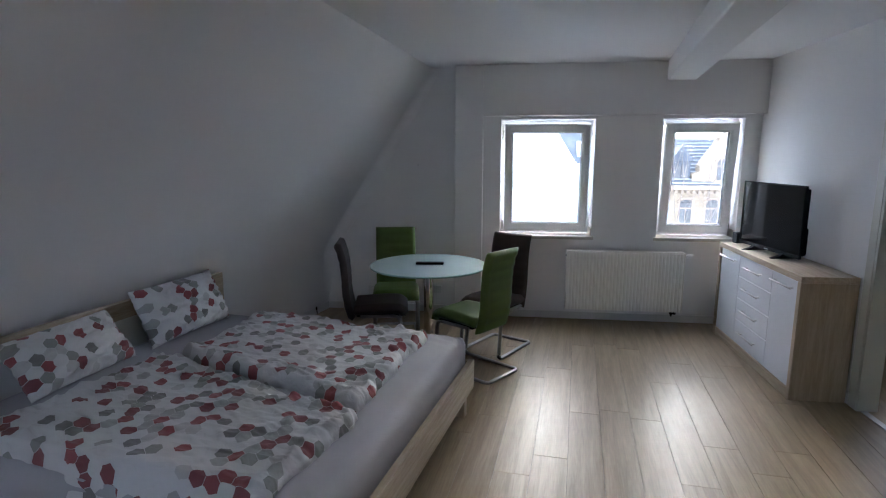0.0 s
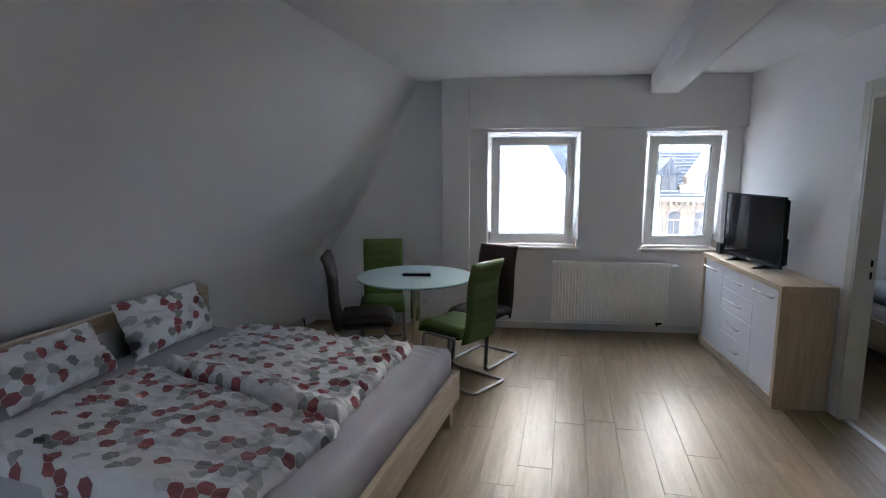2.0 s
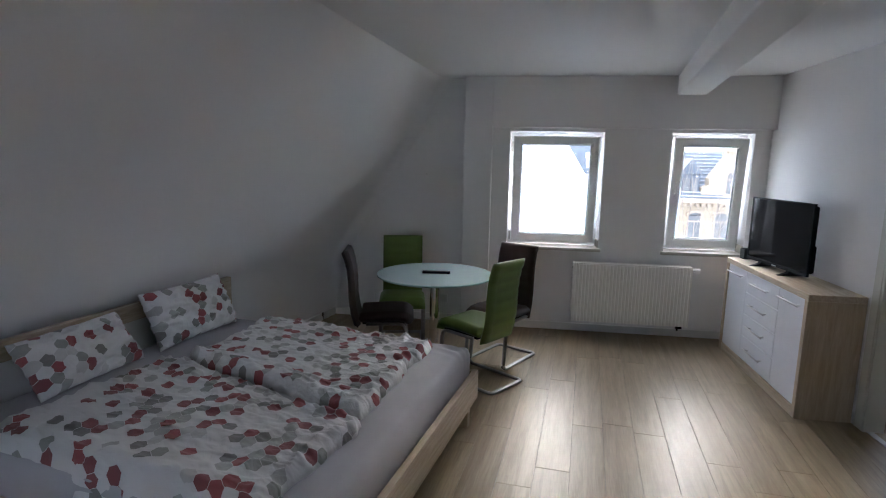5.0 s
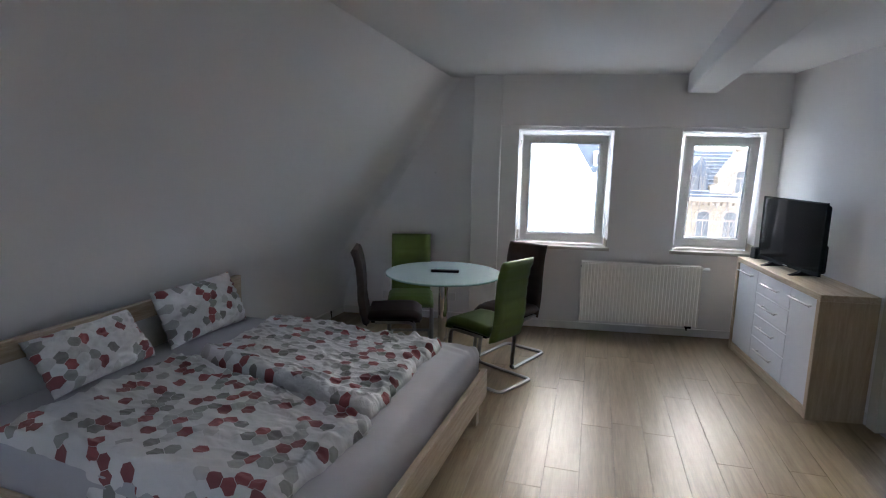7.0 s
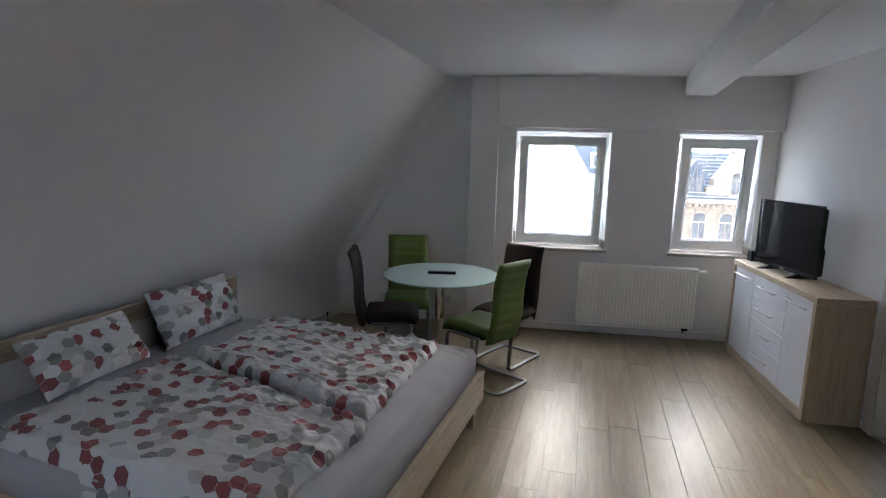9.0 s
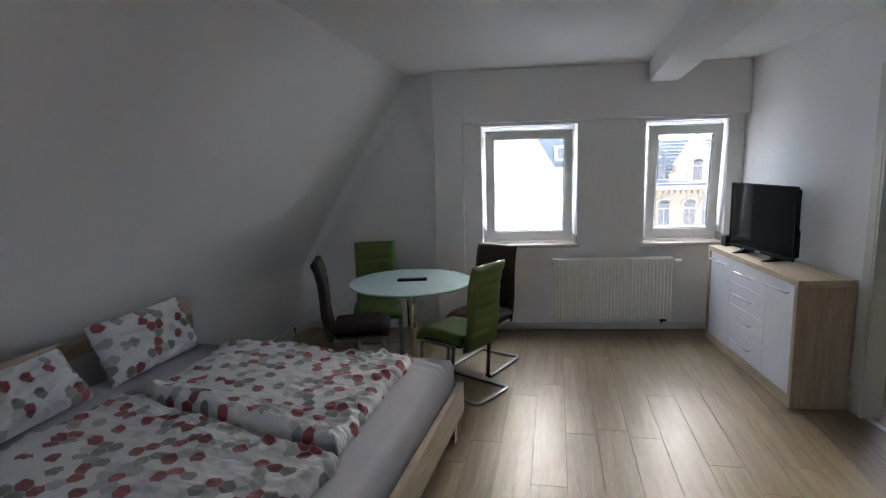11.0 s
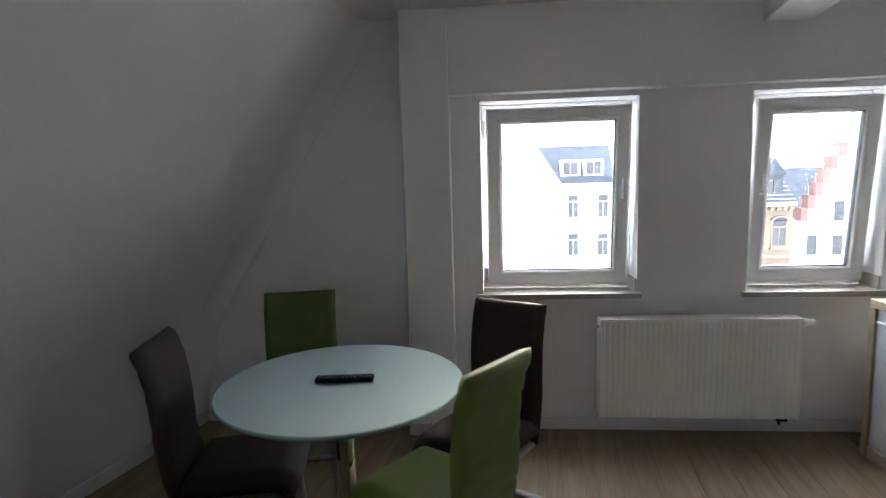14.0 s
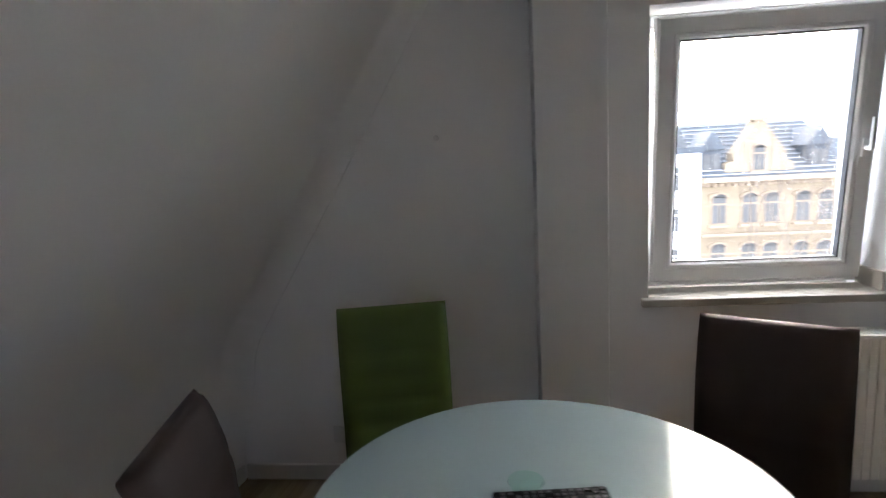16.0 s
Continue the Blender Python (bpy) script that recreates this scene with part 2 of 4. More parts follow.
PANE = glass("window_pane", tint=(0.82, 0.84, 0.84))

# ---- mesh helpers ----


def part(name, bm, mat, parent=None, label="", smooth=False):
    me = bpy.data.meshes.new(name)
    bm.normal_update()
    bm.to_mesh(me)
    bm.free()
    for m in (mat if isinstance(mat, (list, tuple)) else (mat,)):
        me.materials.append(m)
    if smooth:
        for p in me.polygons:
            p.use_smooth = True
    ob = new(name, me)
    if parent is not None:
        ob.parent = parent
    if label:
        tagged(ob, label)
    return ob


def empty(name, m, label, category, group="", kind=""):
    ob = new(name)
    ob.empty_display_size = 0.05
    ob.matrix_world = m
    return tagged(ob, label, category, group, kind)


def box(bm, x0, x1, y0, y1, z0, z1, bevel=0.0, seg=2, m=None):
    """Adds a box between the given bounds, with rounded edges where bevel is set."""
    r = bmesh.ops.create_cube(bm, size=1.0)
    vs = r["verts"]
    for v in vs:
        v.co = Vector(((x0 + x1) / 2 + v.co.x * (x1 - x0), (y0 + y1) / 2 + v.co.y * (y1 - y0), (z0 + z1) / 2 + v.co.z * (z1 - z0)))
    if bevel:
        es = list({e for v in vs for e in v.link_edges})
        r = bmesh.ops.bevel(bm, geom=es, offset=bevel, segments=seg, affect='EDGES', profile=0.5)
        vs = list({v for f in r["faces"] for v in f.verts} | {v for v in vs if v.is_valid})
    if m is not None:
        bmesh.ops.transform(bm, matrix=m, verts=vs)
    return bm


def boxed(*a, **k):
    return box(bmesh.new(), *a, **k)


def cyl(bm, r, z0, z1, n=32, m=None, r2=None):
    g = bmesh.ops.create_cone(bm, cap_ends=True, segments=n, radius1=r, radius2=r if r2 is None else r2, depth=z1 - z0)
    mm = Matrix.Translation((0, 0, (z0 + z1) / 2))
    bmesh.ops.transform(bm, matrix=(m @ mm) if m is not None else mm, verts=g["verts"])
    return bm


def prism(poly, axis, a, b):
    """A solid with the polygon poly (2D) pushed along an axis from a to b."""
    bm = bmesh.new()

    def place(p, t):
        return (p[0], p[1], t) if axis == 'z' else (p[0], t, p[1]) if axis == 'y' else (t, p[0], p[1])
    lo = [bm.verts.new(place(p, a)) for p in poly]
    hi = [bm.verts.new(place(p, b)) for p in poly]
    bm.faces.new(lo[::-1])
    bm.faces.new(hi)
    k = len(poly)
    for i in range(k):
        bm.faces.new((lo[i], lo[(i + 1) % k], hi[(i + 1) % k], hi[i]))
    bmesh.ops.recalc_face_normals(bm, faces=bm.faces)
    return bm


def tube(bm, pts, w, h, closed=False, up=(0, 0, 1), n=0):
    """A bar of rectangular (n=0) or round section along a line of points."""
    rings = []
    P = [Vector(p) for p in pts]
    k = len(P)
    for i, p in enumerate(P):
        a = P[(i - 1) % k] if closed or i else p
        c = P[(i + 1) % k] if closed or i < k - 1 else p
        d = (c - a).normalized()
        s = d.cross(Vector(up))
        if s.length < 1e-3:
            s = d.cross(Vector((1, 0, 0)))
        s.normalize()
        u = s.cross(d).normalized()
        if n:
            ring = [p + s * (w * math.cos(2 * math.pi * j / n)) + u * (h * math.sin(2 * math.pi * j / n)) for j in range(n)]
        else:
            ring = [p + s * w / 2 + u * h / 2, p - s * w / 2 + u * h / 2, p - s * w / 2 - u * h / 2, p + s * w / 2 - u * h / 2]
        rings.append([bm.verts.new(q) for q in ring])
    q = len(rings[0])
    for i in range(k if closed else k - 1):
        A, B = rings[i], rings[(i + 1) % k]
        for j in range(q):
            bm.faces.new((A[j], A[(j + 1) % q], B[(j + 1) % q], B[j]))
    if not closed:
        bm.faces.new(rings[0][::-1])
        bm.faces.new(rings[-1])
    bmesh.ops.recalc_face_normals(bm, faces=bm.faces)
    return bm


def fillet(pts, r, n=5):
    """Rounds the inner corners of a line of points."""
    P = [Vector(p) for p in pts]
    out = [P[0]]
    for a, b, c in zip(P, P[1:], P[2:]):
        u, v = (a - b).normalized(), (c - b).normalized()
        p0, p1 = b + u * r, b + v * r
        out += [(1 - s) ** 2 * p0 + 2 * s * (1 - s) * b + s * s * p1 for s in [i / n for i in range(n + 1)]]
    return out + [P[-1]]


def structure(name, bm, mat, label):
    return tagged(part(name, bm, mat), label, "", "", "structure")


# ---- the room's shell ----
TOP = 2.45          # ceiling
SOUTH, NORTH = -1.6, 5.60
EAST = 4.66
OUT = 5.95          # outer face of the window wall


# floor bed under the planks
structure("floor", boxed(-1.6, 8.2, SOUTH - 0.3, OUT, -0.2, -0.006), GROOVE, "dark joints under the laminate floor planks")

# ceiling and its beam
structure("ceiling", boxed(-0.2, 8.2, SOUTH - 0.3, OUT, TOP, TOP + 0.2), CEIL, "matt white painted plaster ceiling")
bm = boxed(0, 0.25, -7.4, 0, 2.285, TOP + 0.01, bevel=0.012)
bmesh.ops.transform(bm, matrix=pose(3.80, 5.60, 0, 0, 0, -9.0), verts=bm.verts)
structure("ceiling_beam", bm, CEIL, "boxed white painted ceiling beam running to the window wall")

# eaves side: low knee wall bending into the sloping ceiling, slightly askew to the window wall


def eaves_x(px, y, z):
    low, high = 0.21, 0.10
    f = min(1.0, max(0.0, (z - 0.8) / (TOP - 0.8)))
    return 0.475 + px + (low + (high - low) * f) * (y - 5.62)


def knee(y):
    return eaves_x(0.0, y, 0.0)


bend = fillet([(0.0, 0.15, 0), (0.0, 0.64, 0), (0.46, 1.37, 0)], 0.15, 10)
prof = [(0.0, -0.2)] + [(p.x, p.y) for p in bend] + [(1.15, TOP + 0.01)]
norms = []
for i in range(len(prof)):
    (ax, az), (bx, bz) = prof[max(i - 1, 0)], prof[min(i + 1, len(prof) - 1)]
    d = math.hypot(bx - ax, bz - az)
    norms.append(((bz - az) / d, -(bx - ax) / d))
GABLE, COVE = NORTH + 0.07, 0.10    # the slope runs into the gable wall in a soft plastered corner
stations = [(SOUTH - 0.3 + (GABLE - COVE - SOUTH + 0.3) * i / 8, 0.0) for i in range(9)]
stations += [(GABLE - COVE * (1 - math.sin(a)), COVE * (1 - math.cos(a))) for a in [math.pi / 2 * i / 18 for i in range(1, 19)]]
stations += [(OUT, COVE)]
bm = bmesh.new()
rings = []
for y, off in stations:
    ring = []
    for (px, z), (nx_, nz_) in zip(prof, norms):
        o = off * min(1.0, max(0.0, (z - 0.1) / 0.35))
        ring.append(bm.verts.new((eaves_x(px, y, z) + nx_ * o, y, z + nz_ * o * (1 if z < TOP else 0))))
    ring += [bm.verts.new((eaves_x(px, y, z), y, z)) for px, z in ((1.17, TOP + 0.2), (0.40, 1.78), (-0.3, 0.62), (-0.3, -0.2))]
    rings.append(ring)
k = len(rings[0])
for n_, (a_, b_) in enumerate(zip(rings, rings[1:])):
    for i in range(k):
        f = bm.faces.new((a_[i], a_[(i + 1) % k], b_[(i + 1) % k], b_[i]))
        f.smooth = i < len(prof) - 1 and n_ < len(rings) - 2
bm.faces.new(rings[0][::-1])
bm.faces.new(rings[-1])
bmesh.ops.recalc_face_normals(bm, faces=bm.faces)
structure("wall_west", bm, PAINT, "sloping white plaster wall under the roof with a low knee wall")

# window wall: recessed panel with two windows and one unseen opening, header and pier in front of it
W1 = (2.30, 3.19, 0.815, 1.955)
W2 = (3.80, 4.52, 0.815, 1.955)
# out of view; added so that sky light fills the next room
W_UNSEEN = (6.3, 7.0, 0.85, 1.9)
xs = [2.13, W1[0], W1[1], W2[0], W2[1], W_UNSEEN[0], W_UNSEEN[1], 8.2]
bm = bmesh.new()
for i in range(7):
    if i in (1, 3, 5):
        w = (W1, W2, W_UNSEEN)[i // 2]
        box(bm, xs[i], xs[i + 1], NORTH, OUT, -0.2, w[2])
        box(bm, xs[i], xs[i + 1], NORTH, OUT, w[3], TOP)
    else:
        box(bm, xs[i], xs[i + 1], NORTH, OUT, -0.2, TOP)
structure("wall_north", bm, PAINT, "white plaster wall with two window openings and an added unseen opening")
structure("wall_north_pier", boxed(1.86, 2.13, NORTH - 0.10, OUT, -0.2, TOP, bevel=0.006), PAINT, "white plastered pier beside the windows")
structure("wall_north_header", boxed(2.13, EAST + 0.15, NORTH - 0.10, NORTH - 0.0005, 1.985, TOP, bevel=0.005), PAINT, "white plastered header above the windows")
structure("wall_north_gable", boxed(-0.6, 1.86, NORTH + 0.07, OUT, -0.2, TOP), PAINT, "white plaster gable wall below the roof slope")

# right wall with the doorway into the next room
D0, D1, DH = 2.91, 3.79, 2.05
bm = boxed(EAST, EAST + 0.10, D1, NORTH - 0.001, -0.2, TOP)
box(bm, EAST, EAST + 0.10, SOUTH - 0.3, D0, -0.2, TOP)
box(bm, EAST, EAST + 0.10, D0, D1, DH, TOP)
structure("wall_east", bm, PAINT, "white plaster wall with a doorway")
# the opening is never in view; added to let fill light in from behind
bm = boxed(-1.6, 0.4, SOUTH - 0.3, SOUTH, -0.2, TOP)
box(bm, 1.25, 8.2, SOUTH - 0.3, SOUTH, -0.2, TOP)
box(bm, 0.4, 1.25, SOUTH - 0.3, SOUTH, -0.2, 1.20)
box(bm, 0.4, 1.25, SOUTH - 0.3, SOUTH, 1.75, TOP)
structure("wall_south", bm, PAINT, "plain white plaster wall with an unseen opening added for fill light")
structure("wall_far_room", boxed(8.0, 8.2, SOUTH, NORTH, -0.2, TOP), PAINT, "plain white wall of the next room")

# door casing and lining
bm = boxed(EAST - 0.015, EAST - 0.0005, D1, D1 + 0.075, 0.0, DH + 0.085, bevel=0.004)
box(bm, EAST - 0.015, EAST - 0.0005, D0 - 0.085, D0, 0.0, DH + 0.085, bevel=0.004)
box(bm, EAST - 0.015, EAST - 0.0005, D0, D1, DH, DH + 0.085, bevel=0.004)
structure("door_casing", bm, CASING, "cream painted door casing")
bm = boxed(EAST - 0.012, EAST + 0.112, D1 - 0.022, D1 - 0.001, 0.0, DH - 0.022)
box(bm, EAST - 0.012, EAST + 0.112, D0 + 0.001, D0 + 0.022, 0.0, DH - 0.022)
box(bm, EAST - 0.012, EAST + 0.112, D0 + 0.001, D1 - 0.001, DH - 0.022, DH - 0.001)
structure("door_lining", bm, LINING, "olive grey shaded door lining")
bm = boxed(EAST + 0.075, EAST + 0.089, D1 - 0.0235, D1 - 0.0222, 0.93, 0.975)
box(bm, EAST + 0.075, EAST + 0.089, D1 - 0.0235, D1 - 0.0222, 1.01, 1.05)
structure("strike_plate", bm, BLACK, "dark latch openings in the door lining")
structure("door_threshold", boxed(EAST + 0.01, EAST + 0.05, D0 + 0.022, D1 - 0.022, 0.0, 0.006, bevel=0.002), STEEL, "thin metal threshold strip")


def baseboard(name, pts, h=0.075, t=0.014):
    bm = bmesh.new()
    for a, b in zip(pts, pts[1:]):
        a, b = Vector((*a, 0)), Vector((*b, 0))
        d = (b - a)
        m = Matrix.Translation(a) @ Matrix.Rotation(math.atan2(d.y, d.x), 4, 'Z')
        box(bm, 0, d.length, -t, 0, 0.0, h, bevel=0.004, m=m)
    structure(name, bm, TRIM, "low white painted baseboard")


baseboard("baseboard", [(2.131, NORTH - 0.001), (EAST - 0.001, NORTH - 0.001)])
baseboard("baseboard", [(0.50, NORTH + 0.069), (1.859, NORTH + 0.069)])
baseboard("baseboard", [(1.846, NORTH - 0.101), (2.129, NORTH - 0.101)])
baseboard("baseboard", [(knee(SOUTH) + 0.001, SOUTH), (knee(NORTH + 0.05) + 0.001, NORTH + 0.05)])
baseboard("baseboard", [(EAST - 0.001, NORTH - 0.02), (EAST - 0.001, D1 + 0.087)])

# ---- windows: tilted sashes in fixed frames ----


def bars(bm, x0, x1, y0, y1, z0, z1, w, bevel=0.006, bead=False):
    """A welded frame round a rectangle: one profile led round four mitred corners, with a stepped glazing bead if asked."""
    c = min(bevel, w * 0.3)
    line = [(0.0, y1), (0.0, y0 + c), (c, y0)]
    if bead:
        line += [(w * 0.70, y0), (w * 0.72, y0 + 0.004), (w * 0.76, y0 + 0.004), (w * 0.78, y0 + 0.001), (w * 0.90, y0 + 0.001)]
    else:
        line += [(w - c, y0)]
    line += [(w, y0 + max(c, 0.004)), (w, y1)]
    loops = [[bm.verts.new(p) for p in ((x0 + d, y, z0 + d), (x1 - d, y, z0 + d), (x1 - d, y, z1 - d), (x0 + d, y, z1 - d))] for d, y in line]
    faces = []
    for p, q in zip(loops, loops[1:] + loops[:1]):
        for i in range(4):
            faces.append(bm.faces.new((p[i], p[(i + 1) % 4], q[(i + 1) % 4], q[i])))
    bmesh.ops.recalc_face_normals(bm, faces=faces)
    return bm


def window(name, w, tilt, hand):
    x0, x1, z0, z1 = w
    win = empty(name, pose(0, 0, 0), "white plastic tilt window, tilted open inward", "window", kind="structure")
    part("window_frame", bars(bmesh.new(), x0 + 0.002, x1 - 0.002, 5.765, 5.835, z0 + 0.03, z1 - 0.002, 0.05), PVC, win)
    sx0, sx1, sz0, sz1 = x0 + 0.035, x1 - 0.035, z0 + 0.062, z1 - 0.035
    piv = Vector((0, 5.755, sz0))
    m = Matrix.Translation(piv) @ Matrix.Rotation(radians(tilt), 4, 'X') @ Matrix.Translation(-piv)
    sash = part("sash", bars(bmesh.new(), sx0, sx1, 5.70, 5.76, sz0, sz1, 0.085, 0.009, True), PVC, win)
    sash.matrix_local = m
    bm = bars(bmesh.new(), sx0 + 0.084, sx1 - 0.084, 5.712, 5.742, sz0 + 0.084, sz1 - 0.084, 0.006, 0.0)
    part("gasket", bm, GASKET, sash)
    pane = part("pane", boxed(sx0 + 0.08, sx1 - 0.08, 5.722, 5.736, sz0 + 0.08, sz1 - 0.08), PANE, sash)
    pane.visible_shadow = False
    hx, hz = (sx1 - 0.043 if hand > 0 else sx0 + 0.043), (sz0 + sz1) / 2
    bm = boxed(hx - 0.014, hx + 0.014, 5.688, 5.70, hz - 0.035, hz + 0.035, bevel=0.005)
    cyl(bm, 0.009, 0, 0.035, n=14, m=pose(hx, 5.69, hz, 90))
    box(bm, hx - 0.009, hx + 0.009, 5.648, 5.664, hz - 0.008, hz + 0.115, bevel=0.006)
    part("window_handle", bm, PVC, sash, "white plastic window handle turned up")
    # hinge arms on the side opposite the handle
    ha, hb = (sx0 - 0.02, sx0 - 0.003) if hand > 0 else (sx1 + 0.003, sx1 + 0.02)
    bm = boxed(ha, hb, 5.745, 5.762, sz1 - 0.16, sz1 - 0.06, bevel=0.003)
    box(bm, ha, hb, 5.735, 5.762, sz0 + 0.0, sz0 + 0.09, bevel=0.003)
    part("hinge", bm, STEEL, win)
    sill = structure("window_sill", boxed(x0 + 0.002, x1 - 0.002, 5.60, 5.764, z0 + 0.001, z0 + 0.024, bevel=0.003), SILL, "pale stone window sill inside the reveal")
    structure("window_sill", boxed(x0 - 0.03, x1 + 0.02, 5.562, 5.599, z0 - 0.008, z0 + 0.024, bevel=0.005), SILL, "pale stone nosing of the window sill")
    structure("window_sill_outside", boxed(x0 + 0.002, x1 - 0.002, 5.836, 6.04, z0 - 0.01, z0 + 0.02), STEEL, "bare metal sill outside the window")
    structure("sill_upstand", boxed(x1 - 0.014, x1 - 0.001, 5.602, 5.763, z0 + 0.0245, z0 + 0.10, bevel=0.002), SILL, "short beige stone upstand at the sill's end")
    # rain drops clinging to the outside of the pane
    rng = random.Random(len(name) + int(x0 * 10))
    verts, faces = [], []
    for _ in range(1300):
        a = rng.random()
        px, pz = sx0 + 0.09 + (sx1 - sx0 - 0.18) * (1 - a * a), sz0 + 0.09 + (sz1 - sz0 - 0.18) * rng.random() ** 1.4
        r = 0.0006 + 0.0010 * rng.random() ** 2
        n0 = len(verts)
        verts += [(px - r, 5.7362, pz), (px, 5.7362, pz - r * 1.3), (px + r, 5.7362, pz), (px, 5.7362, pz + r), (px, 5.7362 + r * 0.7, pz - r * 0.2)]
        faces += [(n0, n0 + 1, n0 + 4), (n0 + 1, n0 + 2, n0 + 4), (n0 + 2, n0 + 3, n0 + 4), (n0 + 3, n0, n0 + 4), (n0 + 3, n0 + 2, n0 + 1, n0)]
    me = bpy.data.meshes.new("rain_drops")
    me.from_pydata(verts, [], faces)
    me.materials.append(DROPS)
    drops = new("rain_drops", me)
    drops.parent = sash
    tagged(drops, "tiny rain drops on the window pane", kind="stuff")
    drops.visible_shadow = False
    return win


window("window_1", W1, 5.0, 1)
window("window_2", W2, 5.0, -1)

# ---- radiator ----


def radiator(m):
    r = empty("radiator", m, "cream white ribbed panel radiator on brackets under the windows", "radiator")
    L, H, D = 1.09, 0.595, 0.10
    # ribbed front
    pts = []
    k = 34
    step = (L - 0.012) / k
    for i in range(k):
        x = 0.006 + i * step
        pts += [(x + 0.0, 0.0), (x + step * 0.55, 0.0), (x + step * 0.66, 0.0045), (x + step * 0.90, 0.0045)]
    pts = [(0.006, 0.016)] + [(a, b) for a, b in pts] + [(L - 0.006, 0.0), (L - 0.006, 0.016)]
    bm = prism(pts, 'z', 0.02, H - 0.012)
    part("front_panel", bm, ENAMEL, r)
    bm = boxed(0, 0.006, 0, D, 0.01, H - 0.002, bevel=0.002)
    part("side_cover", bm, ENAMEL, r)
    part("side_cover", boxed(L - 0.006, L, 0, D, 0.01, H - 0.002, bevel=0.002), ENAMEL, r)
    part("back_panel", boxed(0.006, L - 0.006, D - 0.012, D, 0.02, H - 0.02), ENAMEL, r)
    bm = bmesh.new()
    box(bm, 0.006, L - 0.006, 0.0, 0.012, H - 0.010, H)
    box(bm, 0.006, L - 0.006, D - 0.012, D, H - 0.010, H)
    for i in range(64):
        x = 0.008 + i * (L - 0.02) / 63
        box(bm, x, x + 0.006, 0.012, D - 0.012, H - 0.008, H - 0.001)
    part("top_grille", bm, ENAMEL, r, "slotted white top grille")
    bm = cyl(bmesh.new(), 0.014, 0, 0.03, n=16, m=pose(L, 0.05, H - 0.035, 0, 90))
    cyl(bm, 0.021, 0.03, 0.075, n=20, m=pose(L, 0.05, H - 0.035, 0, 90), r2=0.019)
    part("thermostat_valve", bm, PVC, r, "white thermostat knob", smooth=False)
    bm = boxed(L - 0.10, L - 0.045, 0.03, 0.06, -0.012, 0.02, bevel=0.004)
    cyl(bm, 0.008, -0.012, 0.02, n=12, m=pose(L - 0.085, 0.045, -0.02))
    part("connection_block", bm, BLACK, r)
    part("bracket", boxed(0.16, 0.20, D, 0.151, 0.1, H - 0.1), ENAMEL, r)
    part("bracket", boxed(L - 0.20, L - 0.16, D, 0.151, 0.1, H - 0.1), ENAMEL, r)
    part("vent_plug", cyl(bmesh.new(), 0.010, 0, 0.008, n=12, m=pose(-0.008, 0.05, H - 0.05, 0, 90)), STEEL, r)
    return r


radiator(pose(2.955, 5.45, 0.118))

# ---- sideboard ----


def handle(bm, length):
    """A bar handle on two posts, along local y, standing out to -x."""
    tube(bm, [(-0.032, -length / 2, 0), (-0.032, length / 2, 0)], 0.006, 0.006, n=10)
    for s in (-1, 1):
        tube(bm, [(-0.032, s * (length / 2 - 0.03), 0), (0, s * (length / 2 - 0.03), 0)], 0.005, 0.005, n=8)
    return bm


def sideboard(m):
    s = empty("sideboard", m, "light oak sideboard with glossy white doors and drawers and bar handles", "sideboard")
    W, D, H = 1.44, 0.352, 0.85
    part("top_board", boxed(0, D, 0, W, H - 0.042, H, bevel=0.003), OAK, s)
    part("side_board", boxed(0, D, 0, 0.042, 0, H - 0.0425, bevel=0.003), OAKUP, s)
    part("side_board", boxed(0, D, W - 0.042, W, 0, H - 0.0425, bevel=0.003), OAKUP, s)
    part("plinth", boxed(0.004, D, 0.0425, W - 0.0425, 0, 0.072, bevel=0.002), OAK, s)
    part("body", boxed(0.03, D - 0.01, 0.043, W - 0.043, 0.0725, H - 0.043), BLACK, s)

    def front(name, y0, y1, z0, z1, hz, hl):
        f = part(name, boxed(0.010, 0.028, y0, y1, z0, z1, bevel=0.0015), FRONT, s, "glossy white front")
        h = part("handle", handle(bmesh.new(), hl), ALUMINIUM, f, "matt aluminium bar handle", smooth=True)
        h.matrix_local = pose(0.0095, (y0 + y1) / 2, hz)

    z0, z1 = 0.075, H - 0.046
    front("door", 0.046, 0.415, z0, z1, z1 - 0.055, 0.30)
    front("door", W - 0.44, W - 0.046, z0, z1, z1 - 0.055, 0.30)
    ys = (0.419, W - 0.444)
    cuts = [z1, 0.633, 0.452, 0.27, z0]
    for a, b in zip(cuts, cuts[1:]):
        front("drawer", ys[0], ys[1], b + 0.0015, a - 0.0015, (a + b) / 2 + 0.012, 0.30)
    return s


sideboard(pose(4.29, 3.885, 0.0))

# ---- television and speaker on the sideboard ----


